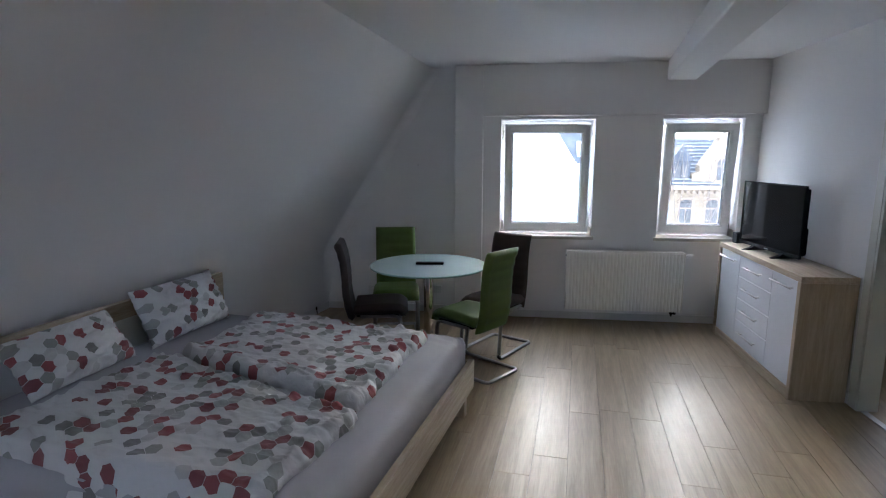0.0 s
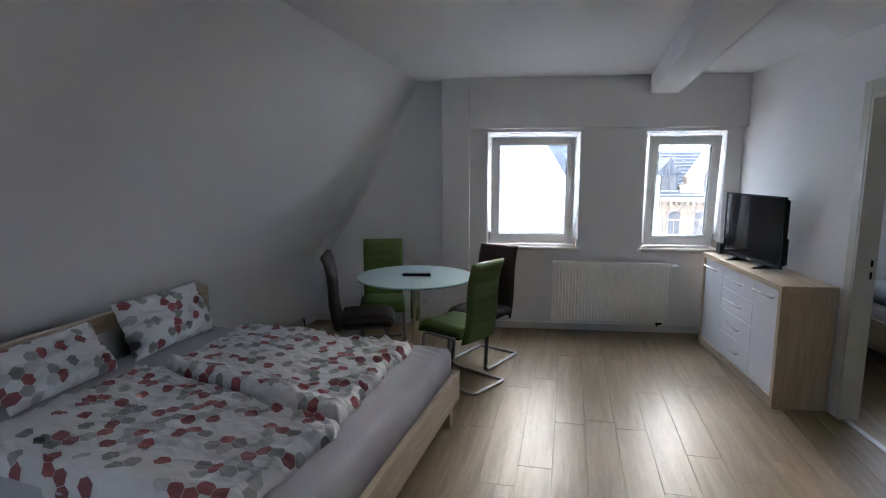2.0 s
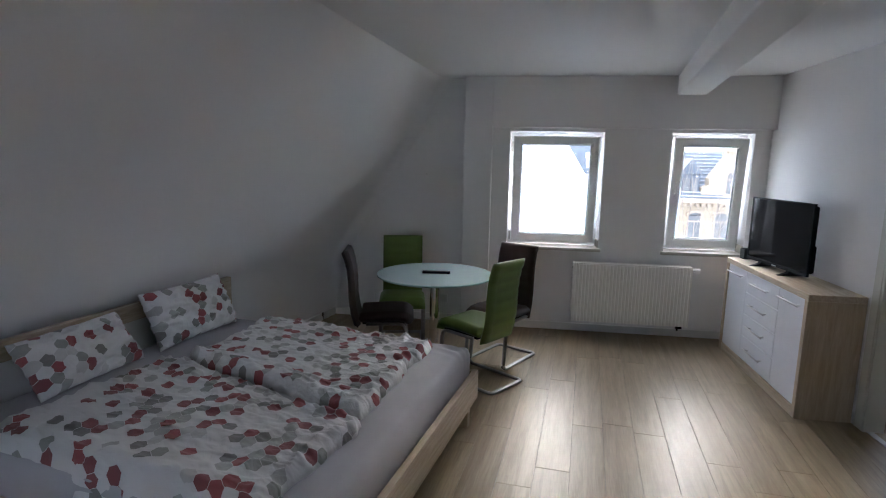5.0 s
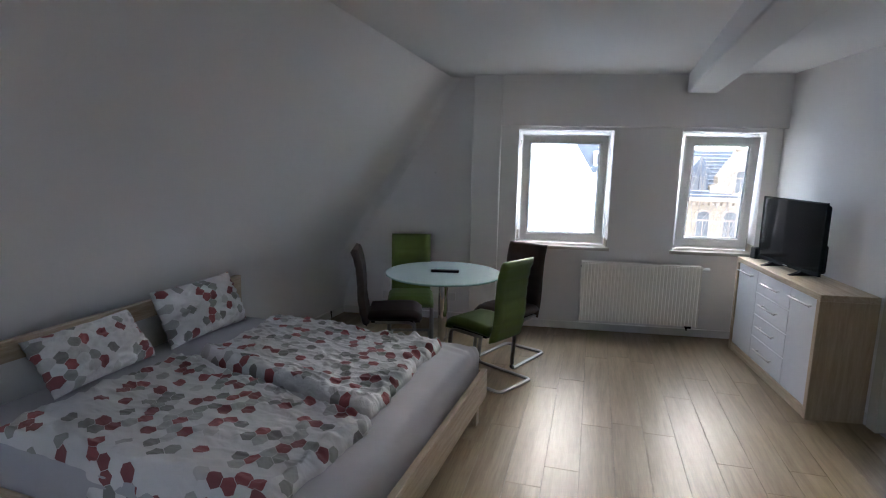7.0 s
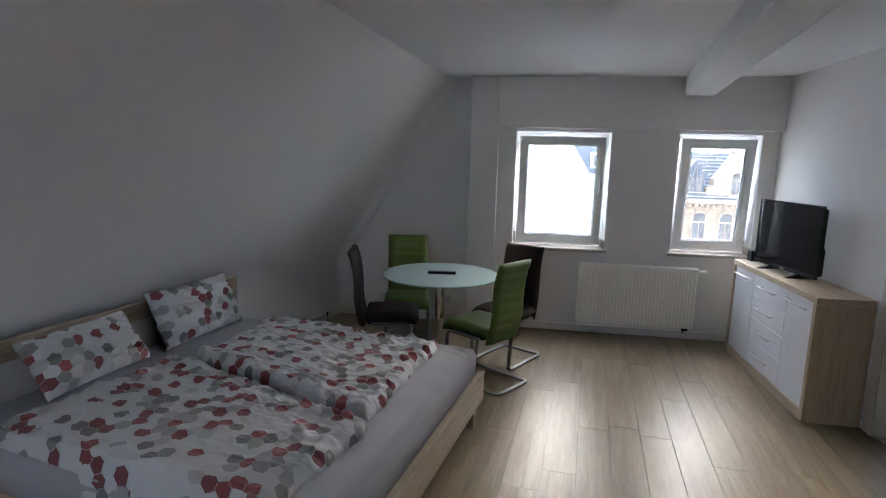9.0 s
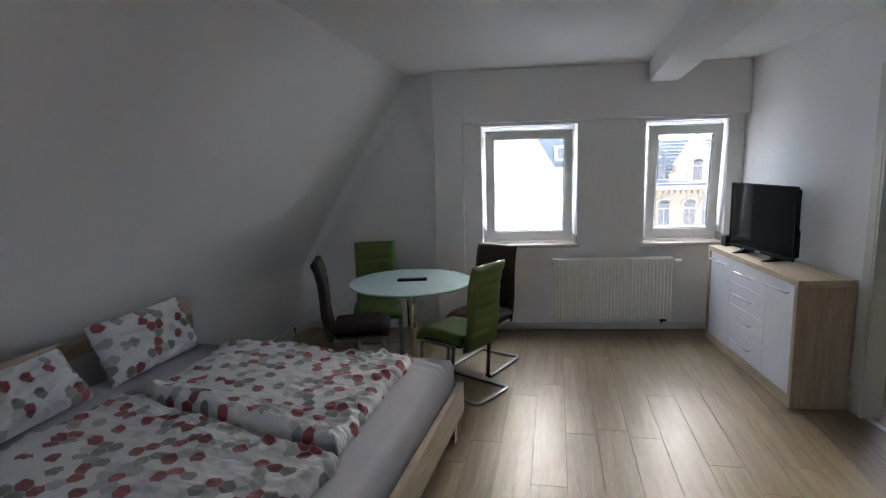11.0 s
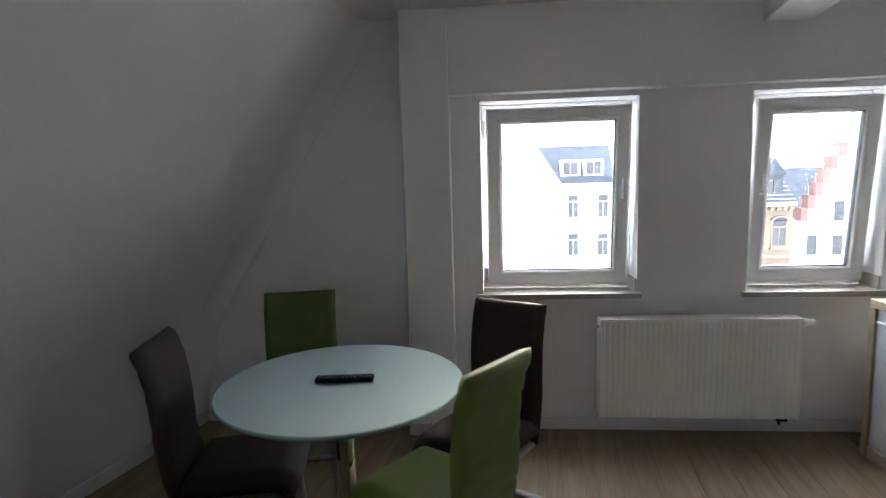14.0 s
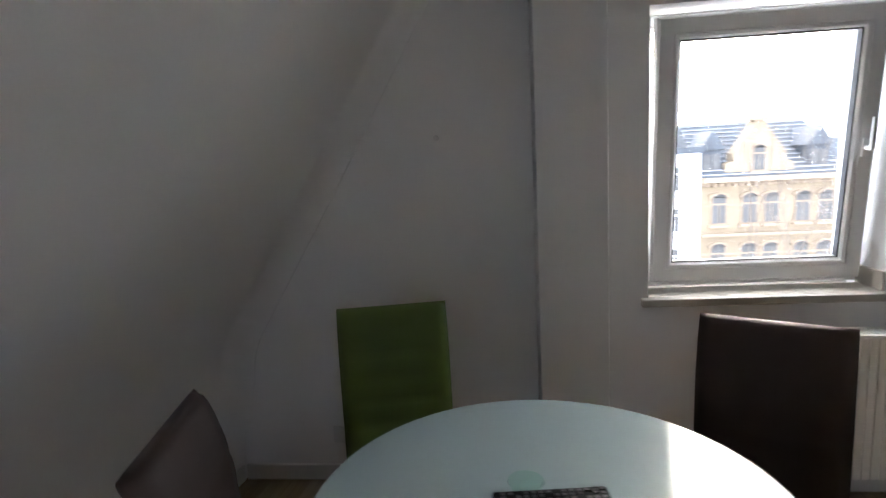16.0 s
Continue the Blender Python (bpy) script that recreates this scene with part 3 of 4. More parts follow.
def television(m):
    t = empty("television", m, "black flat-screen television on two feet, switched off", "television")
    W, H = 0.80, 0.555
    part("back_cover", boxed(0.012, 0.045, 0.012, W - 0.012, 0.05, H - 0.02, bevel=0.012), BLACK, t)
    part("rear_housing", boxed(0.04, 0.085, 0.05, W - 0.05, 0.04, H * 0.45, bevel=0.016), BLACK, t)
    bm = bars(bmesh.new(), 0, W, 0, 0.016, 0.045, H, 0.010, 0.002)
    box(bm, 0, W, -0.002, 0.018, 0.028, 0.052, 0.003)
    bmesh.ops.transform(bm, matrix=pose(0.012, 0, 0, 0, 0, 90), verts=bm.verts)
    part("bezel", bm, BLACK, t)
    part("screen", boxed(0.001, 0.012, 0.009, W - 0.009, 0.05, H - 0.009), SCREEN, t, "dark glossy screen")
    part("logo", boxed(-0.0085, -0.0065, W / 2 - 0.028, W / 2 + 0.028, 0.036, 0.043), MARK, t)
    for y in (0.20, W - 0.22):
        bm = prism([(-0.095, 0.0), (-0.03, 0.02), (0.0, 0.045), (0.03, 0.045), (0.05, 0.02), (0.12, 0.0)], 'y', y - 0.018, y + 0.018)
        part("foot", bm, BLACK, t)
    return t


television(pose(4.484, 4.335, 0.851, 0, 0, 7.5))

bm = boxed(0, 0.09, 0, 0.075, 0, 0.095, bevel=0.006)
sp = empty("loudspeaker", pose(4.392, 5.222, 0.851, 0, 0, 10), "small black box loudspeaker beside the television", "loudspeaker")
part("cabinet", bm, BLACK, sp)
part("grille", boxed(-0.003, 0.0, 0.008, 0.067, 0.008, 0.087), GASKET, sp)

# ---- round table ----


def round_table(m):
    t = empty("round_table", m, "round dining table with frosted glass top and steel column", "table")
    R = 0.46
    bm = bmesh.new()
    prof = [(R - 0.004, 0.760), (R, 0.764), (R, 0.770), (R - 0.004, 0.774)]
    rings = []
    n = 96
    for r, z in prof:
        rings.append([bm.verts.new((r * math.cos(2 * math.pi * i / n), r * math.sin(2 * math.pi * i / n), z)) for i in range(n)])
    for a, b in zip(rings, rings[1:]):
        for i in range(n):
            f = bm.faces.new((a[i], a[(i + 1) % n], b[(i + 1) % n], b[i]))
            f.material_index = 1
    bm.faces.new(rings[0][::-1])
    bm.faces.new(rings[-1])
    part("tabletop", bm, (TABLEGLASS, GLASSEDGE), t, "pale mint frosted glass top")
    part("mounting_plate", cyl(bmesh.new(), 0.14, 0.750, 0.759, n=32), STEEL, t)
    part("column", cyl(bmesh.new(), 0.038, 0.022, 0.750, n=40), CHROME, t, "polished steel column", smooth=False)
    bm = cyl(bmesh.new(), 0.235, 0.012, 0.022, n=72)
    part("base_plate", bm, TABLEGLASS, t, "round glass base plate")
    part("base_disc", cyl(bmesh.new(), 0.20, 0.0, 0.012, n=48), STEEL, t)
    part("collar", cyl(bmesh.new(), 0.055, 0.022, 0.034, n=32), CHROME, t)
    return t


round_table(pose(1.78, 4.345, 0.0))

rm = empty("remote_control", pose(1.79, 4.345, 0.7745, 0, 0, 6), "slim black remote control lying on the glass table", "remote control")
part("body", boxed(-0.11, 0.11, -0.024, 0.024, 0, 0.018, bevel=0.006), BLACK, rm)
for i in range(14):
    for j in range(3):
        if (i * 7 + j * 3) % 5 == 0:
            continue
        bm = boxed(-0.095 + i * 0.0145, -0.086 + i * 0.0145, -0.016 + j * 0.012, -0.009 + j * 0.012, 0.0175, 0.0198)
        part("button", bm, KEYPAD, rm)
dish = empty("glass_dish", pose(1.745, 4.40, 0.7745), "small clear round glass dish on the table", "dish")
bm = cyl(bmesh.new(), 0.030, 0.0, 0.014, n=32, r2=0.036)
part("bowl", bm, COASTER, dish)

# ---- cantilever chairs ----


def padded(width, prof, thick, ribs, depth=0.006):
    """A padded slab that follows a side profile (y, z), with cross seams pressed in and rounded edges."""
    bm = bmesh.new()
    P = [Vector((0, y, z)) for y, z in prof]
    L = [0.0]
    for a, b in zip(P, P[1:]):
        L.append(L[-1] + (b - a).length)
    n = 44
    k = 12
    front, back = [], []
    for i in range(n + 1):
        s = L[-1] * i / n
        j = max(q for q in range(len(L) - 1) if L[q] <= s + 1e-9)
        f = (s - L[j]) / (L[j + 1] - L[j])
        c = P[j].lerp(P[j + 1], f)
        lo, hi = P[max(j - 1, 0)], P[min(j + 2, len(P) - 1)]
        d = ((P[j + 1] - P[j]).normalized() * (1 - abs(f - 0.5)) + (hi - lo).normalized() * 0.6).normalized()
        nr = Vector((0, d.z, -d.y))
        seam = 0.0
        if ribs:
            seam = depth * (abs(math.sin(math.pi * ribs * s / L[-1])) ** 0.5 - 0.6)
        endr = min(1.0, (min(s, L[-1] - s) / 0.02))
        t = thick / 2 * math.sqrt(max(0.02, 1 - (1 - endr) ** 2))
        fr, bk = [], []
        for q in range(k + 1):
            x = (q / k - 0.5) * width
            e = min(1.0, (width / 2 - abs(x)) / 0.018)
            tt = t * math.sqrt(max(0.03, 1 - (1 - e) ** 2))
            fr.append(bm.verts.new(c + Vector((x, 0, 0)) + nr * (tt + seam * e * endr)))
            bk.append(bm.verts.new(c + Vector((x, 0, 0)) - nr * (tt + seam * e * endr)))
        front.append(fr)
        back.append(bk)
    for i in range(n):
        for q in range(k):
            bm.faces.new((front[i][q], front[i][q + 1], front[i + 1][q + 1], front[i + 1][q]))
            bm.faces.new((back[i][q], back[i + 1][q], back[i + 1][q + 1], back[i][q + 1]))
        bm.faces.new((front[i][0], front[i + 1][0], back[i + 1][0], back[i][0]))
        bm.faces.new((front[i][k], back[i][k], back[i + 1][k], front[i + 1][k]))
    for q in range(k):
        bm.faces.new((front[0][q], back[0][q], back[0][q + 1], front[0][q + 1]))
        bm.faces.new((front[n][q], front[n][q + 1], back[n][q + 1], back[n][q]))
    bmesh.ops.recalc_face_normals(bm, faces=bm.faces)
    return bm


def chair(mat, label, depth):
    c = empty("cantilever_chair", pose(0, 0, 0), label, "chair", "chairs round the table")
    back = [(-0.165, 0.35), (-0.195, 0.45), (-0.212, 0.56), (-0.215, 0.68), (-0.225, 0.80), (-0.245, 0.89), (-0.272, 0.957)]
    part("backrest", padded(0.365, back, 0.052, 8, depth), mat, c, smooth=True)
    seat = [(0.250, 0.385), (0.235, 0.415), (0.20, 0.435), (0.10, 0.440), (-0.05, 0.432), (-0.155, 0.425)]
    part("seat", padded(0.40, seat, 0.075, 0), mat, c, smooth=True)
    part("seat_frame", boxed(-0.17, 0.17, -0.13, 0.20, 0.375, 0.395, bevel=0.004), BLACK, c)
    line = fillet([(-0.185, -0.10, 0.383), (-0.185, 0.20, 0.383), (-0.185, 0.235, 0.012), (-0.185, -0.285, 0.012), (0.185, -0.285, 0.012), (0.185, 0.235, 0.012), (0.185, 0.20, 0.383), (0.185, -0.10, 0.383)], 0.045)
    bm = tube(bmesh.new(), line, 0.019, 0.011, up=(0.05, 0.1, 1), n=8)
    part("cantilever_frame", bm, DULLSTEEL, c, "dull brushed steel tube frame", smooth=True)
    return c


def at_table(cx, cy, yaw):
    """The chair's pose from the middle of its backrest's top and its turn."""
    a = radians(yaw)
    return pose(cx - math.sin(a) * 0.262, cy + math.cos(a) * 0.262, 0, 0, 0, yaw)


g1 = chair(GREEN, "green leatherette cantilever chair with a ribbed backrest, steel frame", 0.0085)
g1.matrix_world = at_table(2.365, 4.03, 55.0)
copy_thing(g1, at_table(1.345, 5.14, -168.0))
b1 = chair(BROWN, "dark brown leatherette cantilever chair with a ribbed backrest, steel frame", 0.0035)
b1.matrix_world = at_table(1.075, 4.30, -78.0)
copy_thing(b1, at_table(2.43, 4.87, 150.0))

# ---- double bed ----
BED = pose(2.21, 3.45, 0, 0, 0, 180 - 10.0)
BL, BW = 1.92, 1.95


def soft_box(x0, x1, y0, y1, z0, z1, r, nx, ny, sag=0.0, seed=0, gather=0.0):
    """A mattress-like block: rounded upright corners and top edge, slightly uneven top."""
    bm = bmesh.new()
    top = []
    for i in range(nx + 1):
        row = []
        for j in range(ny + 1):
            x, y = x0 + (x1 - x0) * i / nx, y0 + (y1 - y0) * j / ny
            dx, dy = min(x - x0, x1 - x), min(y - y0, y1 - y)
            e = min(dx, dy) / r
            z = z1 - (r * (1 - math.sqrt(max(0.0, 1 - (1 - min(e, 1)) ** 2))) if e < 1 else 0)
            z += sag * noise.noise((x * 2.5 + seed, y * 2.5, 0)) * min(1, e)
            z += gather * math.sin(75 * (y - y0) + 30 * (x - x0)) * math.exp(-((x - x0 - 0.07) / 0.10) ** 2 - ((y - y0 - 0.09) / 0.10) ** 2)
            row.append(bm.verts.new((x, y, z)))
        top.append(row)
    for i in range(nx):
        for j in range(ny):
            bm.faces.new((top[i][j], top[i + 1][j], top[i + 1][j + 1], top[i][j + 1]))
    rim = [top[i][0] for i in range(nx + 1)] + [top[nx][j] for j in range(1, ny + 1)] + [top[i][ny] for i in range(nx - 1, -1, -1)] + [top[0][j] for j in range(ny - 1, 0, -1)]
    low = [bm.verts.new((v.co.x, v.co.y, z0)) for v in rim]
    k = len(rim)
    for i in range(k):
        bm.faces.new((rim[i], low[i], low[(i + 1) % k], rim[(i + 1) % k]))
    bm.faces.new(low)
    bmesh.ops.recalc_face_normals(bm, faces=bm.faces)
    return bm


bed = empty("double_bed", BED, "light oak double bed with low headboard and grey fitted sheet", "bed")
part("foot_board", boxed(0, 0.035, 0, BW, 0.17, 0.355, bevel=0.003), OAK, bed)
part("side_rail", boxed(0.036, BL - 0.041, 0.004, 0.039, 0.17, 0.353, bevel=0.003), OAKX, bed)
part("side_rail", boxed(0.036, BL - 0.041, BW - 0.039, BW - 0.004, 0.17, 0.353, bevel=0.003), OAKX, bed)
bm = boxed(BL - 0.04, BL, -0.02, BW + 0.02, 0.69, 0.79, bevel=0.004)
box(bm, BL - 0.038, BL - 0.004, -0.02, 0.08, 0.16, 0.69, bevel=0.003)
box(bm, BL - 0.038, BL - 0.004, BW - 0.08, BW + 0.02, 0.16, 0.69, bevel=0.003)
part("headboard", bm, OAK, bed)
# added pale panel: stands in for the brighter wall behind this gap
part("back_panel", boxed(BL - 0.034, BL - 0.012, 0.081, BW - 0.081, 0.30, 0.6895, bevel=0.002), TRIM, bed, "white panel added to brighten the gap below the headboard")
for x, y in ((0.0355, 0.04), (0.0355, BW - 0.10), (BL - 0.1, 0.04), (BL - 0.1, BW - 0.10)):
    part("leg", boxed(x, x + 0.055, y, y + 0.06, 0, 0.30, bevel=0.003), OAKUP, bed)
part("slat_base", boxed(0.04, BL - 0.045, 0.045, BW - 0.045, 0.26, 0.30), OAKX, bed)
part("mattress", soft_box(0.042, BL - 0.045, 0.06, BW - 0.042, 0.301, 0.525, 0.055, 150, 150, 0.006, 5, 0.007), SHEET, bed, "grey fitted jersey sheet", smooth=True)


def ridge(x, y, z=0.0):
    return 1 - abs(2 * noise.noise((x, y, z)))


def duvet(foot, head, z, seed, roll, label):
    """A rumpled duvet: a thick quilt with rounded borders, long folds and small creases; its two ends are given as pairs of corners."""
    o = empty("duvet", BED, label, "duvet", "bedding on the double bed")
    nx, ny = 190, 150
    (xa, ya), (xb, yb), (xc, yc), (xd, yd) = *foot, *head
    x0, x1, y0, y1 = (xa + xb) / 2, (xc + xd) / 2, (ya + yc) / 2, (yb + yd) / 2
    bm = bmesh.new()
    uvl = bm.loops.layers.uv.new("print")
    grid, flat, smooth = [], {}, {}
    for i in range(nx + 1):
        row = []
        for j in range(ny + 1):
            a, b = i / nx, j / ny
            wob = 0.035 * noise.noise((b * 4 + seed, seed, 0)) + 0.012 * noise.noise((b * 15, seed, 3))
            wob2 = 0.035 * noise.noise((a * 4, seed, 7)) + 0.012 * noise.noise((a * 15, seed, 5))
            x = (xa * (1 - b) + xb * b) * (1 - a) + (xc * (1 - b) + xd * b) * a + wob * (1 if a < 0.5 else -1) * abs(a - 0.5) * 2
            y = (ya * (1 - b) + yb * b) * (1 - a) + (yc * (1 - b) + yd * b) * a + wob2 * (1 if b < 0.5 else -1) * abs(b - 0.5) * 2
            dx, dy = min(a, 1 - a) * (x1 - x0), min(b, 1 - b) * (y1 - y0)
            e = min(1.0, min(dx, dy) / 0.05)
            puff = math.sqrt(max(0.0, 1 - (1 - e) ** 2))
            h = 0.047 + 0.020 * noise.noise((x * 2.2 + seed, y * 2.2, 1)) + roll * math.exp(-((b - 0.97) / 0.10) ** 2) * (1 + 0.4 * noise.noise((x * 4, 3, seed)))
            sx, sy = x + 0.05 * noise.noise((x * 3, y * 3, seed)), y + 0.05 * noise.noise((x * 3, y * 3, seed + 4))
            rim_ = 1 - min(1.0, min(dx, dy) / 0.24)
            h += 0.018 * max(0, ridge(sx * 2.4 + seed, sy * 5.5) - 0.5)
            h += (0.008 + 0.016 * rim_) * max(0, ridge(sx * 7.5, sy * 4.0, seed) - 0.5)
            h += (0.008 + 0.014 * rim_) * max(0, ridge(sx * 6 + sy * 9, sy * 6 - sx * 3, seed + 5) - 0.55)
            h += (0.009 + 0.016 * rim_) * max(0, ridge(sx * 5 + 3, sy * 17, seed + 2) - 0.45) * (0.75 + noise.noise((x * 2, y * 2, seed + 8)))
            # gathers along the hems
            wave = 0.35 * noise.noise((x * 3, y * 3, seed + 11))
            h += 0.009 * math.exp(-(a * (x1 - x0) / 0.13) ** 2) * math.sin(6.283 * (y * 13 + wave)) * (0.6 + noise.noise((y * 5, seed, 2)))
            h += 0.008 * math.exp(-(b * (y1 - y0) / 0.13) ** 2) * math.sin(6.283 * (x * 12 + wave)) * (0.6 + noise.noise((x * 5, seed, 6)))
            drop = max(0.0, y - (BW - 0.09))
            v = bm.verts.new((x, min(y, BW - 0.09 + drop * 0.55), z + h * puff - drop * 1.25))
            smooth[v] = Vector((x, v.co.y, 0.055 * puff - drop * 1.25))
            row.append(v)
        grid.append(row)
    # the print follows the cloth's own length over folds and borders
    along, across = {}, {}
    for j in range(ny + 1):
        for way in (1, -1):
            u, i = 0.0, nx // 2
            along[grid[i][j]] = 0.0
            while 0 <= i + way <= nx:
                u += way * (smooth[grid[i + way][j]] - smooth[grid[i][j]]).length
                i += way
                along[grid[i][j]] = u
    for i in range(nx + 1):
        for way in (1, -1):
            u, j = 0.0, ny // 2
            across[grid[i][j]] = 0.0
            while 0 <= j + way <= ny:
                u += way * (smooth[grid[i][j + way]] - smooth[grid[i][j]]).length
                j += way
                across[grid[i][j]] = u
    for row in grid:
        for v in row:
            flat[v] = (along[v] + seed * 1.37 + 2, across[v] + seed * 0.71 + 2)
    for i in range(nx):
        for j in range(ny):
            bm.faces.new((grid[i][j], grid[i + 1][j], grid[i + 1][j + 1], grid[i][j + 1]))
    rim = [grid[i][0] for i in range(nx + 1)] + [grid[nx][j] for j in range(1, ny + 1)] + [grid[i][ny] for i in range(nx - 1, -1, -1)] + [grid[0][j] for j in range(ny - 1, 0, -1)]
    low = []
    for v in rim:
        q = bm.verts.new((v.co.x + (0.012 if v.co.x < (x0 + x1) / 2 else -0.012), v.co.y, min(z, v.co.z) - 0.004))
        mx, my = (x0 + x1) / 2, (y0 + y1) / 2
        ox = 0.06 if abs(v.co.x - mx) / (x1 - x0) > abs(v.co.y - my) / (y1 - y0) else 0.0
        flat[q] = (flat[v][0] + math.copysign(ox, v.co.x - mx), flat[v][1] + math.copysign(0.06 - ox, v.co.y - my))
        low.append(q)
    k = len(rim)
    for i in range(k):
        bm.faces.new((rim[i], low[i], low[(i + 1) % k], rim[(i + 1) % k]))
    bmesh.ops.recalc_face_normals(bm, faces=bm.faces)
    for f in bm.faces:
        for lp in f.loops:
            lp[uvl].uv = flat[lp.vert]
    part("cover", bm, HEX, o, smooth=True)
    return o


duvet(((0.25, 0.17), (0.22, 1.20)), ((1.47, 0.11), (1.42, 0.91)), 0.527, 1, 0.03, "white duvet printed with red and grey hexagons, rumpled on the bed")
duvet(((0.19, 1.25), (0.22, 2.02)), ((1.50, 0.94), (1.55, 1.90)), 0.531, 2, 0.0, "white duvet printed with red and grey hexagons, rumpled on the bed")


def pillow(m, seed, W, H):
    p = empty("pillow", m, "white pillow with red and grey hexagons leaning on the headboard", "pillow", "bedding on the double bed")
    T = 0.085
    n, k = 60, 44
    bm = bmesh.new()
    uvl = bm.loops.layers.uv.new("print")
    flat = {}
    sides = []
    for s in (1, -1):
        g = []
        for i in range(n + 1):
            row = []
            for j in range(k + 1):
                a, b = 2 * i / n - 1, 2 * j / k - 1
                pull = 1 - 0.07 * (1 - abs(a) ** 2.5) * abs(b) ** 3
                pull2 = 1 - 0.06 * (1 - abs(b) ** 2.5) * abs(a) ** 3
                x, y = a * W / 2 * pull2, b * H / 2 * pull
                t = (max(0, 1 - a ** 4) * max(0, 1 - b ** 4)) ** 0.55
                z = s * T * t * (1 + 0.25 * noise.noise((a * 1.6 + seed, b * 1.6, s)))
                z += t ** 0.4 * 0.018 * (ridge(a * 2.5 + seed, b * 4 + 2, s) - 0.5) + t ** 0.5 * 0.008 * (ridge(a * 7, b * 5 + seed, s) - 0.5)
                if s == -1 and (i in (0, n) or j in (0, k)):
                    v = sides[0][i][j]
                else:
                    v = bm.verts.new((x, y, z))
                    flat[v] = (x * 1.12 + seed * 0.83, y * 1.12 + seed * 1.9)
                row.append(v)
            g.append(row)
        sides.append(g)
        for i in range(n):
            for j in range(k):
                bm.faces.new((g[i][j], g[i + 1][j], g[i + 1][j + 1], g[i][j + 1]))
    bmesh.ops.recalc_face_normals(bm, faces=bm.faces)
    for f in bm.faces:
        for lp in f.loops:
            lp[uvl].uv = flat[lp.vert]
    part("cover", bm, HEX, p, smooth=True)
    return p


pillow(BED @ pose(1.765, 0.50, 0.690, 0, 0, -90) @ pose(0, 0, 0, 66, 0, 0), 3, 0.67, 0.36)
pillow(BED @ pose(1.75, 1.265, 0.662, 0, 0, -88) @ pose(0, 0, 0, 54, 0, 2), 5, 0.61, 0.31)

# ---- small fixtures ----


def socket(x, z):
    s = empty("wall_socket", pose(x, 5.6695, z), "white wall socket on the gable wall", "socket")
    part("cover_plate", boxed(-0.04, 0.04, -0.009, 0.0, -0.04, 0.04, bevel=0.003), SOCKET, s)
    part("insert", cyl(bmesh.new(), 0.021, 0.0, 0.002, n=24, m=pose(0, -0.009, 0, 90)), TRIM, s)


socket(0.97, 0.22)
socket(1.67, 0.24)
plug = empty("wall_plug", pose(1.47, 5.6695, 1.52), "small filled screw hole in the gable wall", "wall plug")
part("filler", cyl(bmesh.new(), 0.011, 0.0, 0.0025, n=20, m=pose(0, 0, 0, 90), r2=0.008), SOCKET, plug)
cb = empty("cable_end", pose(0.475, 5.33, 0.0), "short black cable end rising from the floor at the wall", "cable")
part("cord", tube(bmesh.new(), [(0, 0, 0.0), (0.002, 0, 0.04), (-0.004, 0.004, 0.085)], 0.005, 0.005, n=8), BLACK, cb, smooth=True)
part("cap", cyl(bmesh.new(), 0.008, 0.07, 0.10, n=10, m=pose(-0.004, 0.004, 0)), BLACK, cb)

# ---- the next room's bed, seen through the doorway ----
b2 = empty("bed", pose(5.45, 4.35, 0), "light oak bed with a pale blue duvet in the next room", "bed")
part("foot_board", boxed(0, 0.04, 0, 1.1, 0.16, 0.40, bevel=0.003), OAK, b2)
part("side_rail", boxed(0.041, 2.0, 0, 0.04, 0.16, 0.38, bevel=0.003), OAKX, b2)
part("side_rail", boxed(0.041, 2.0, 1.06, 1.1, 0.16, 0.38, bevel=0.003), OAKX, b2)
for x, y in ((0.05, 0.05), (0.05, 0.99), (1.9, 0.05), (1.9, 0.99)):
    part("leg", boxed(x, x + 0.06, y, y + 0.06, 0, 0.2), OAKUP, b2)
part("mattress", soft_box(0.045, 2.0, 0.045, 1.055, 0.2, 0.50, 0.05, 30, 16, 0.01, 3), SHEET, b2, smooth=True)
d2 = empty("duvet", pose(5.45, 4.35, 0.503), "pale blue rumpled duvet on the next room's bed", "duvet")
part("cover", soft_box(0.1, 1.5, 0.06, 1.04, 0.0, 0.13, 0.09, 50, 40, 0.07, 9), BLUEDUVET, d2, smooth=True)

# ---- across the street ----
STREET = -12.0
structure("ground", boxed(-400, 400, 6.2, 900, STREET - 1, STREET), ASPHALT, "grey asphalt street and ground far below")
FY = 22.0


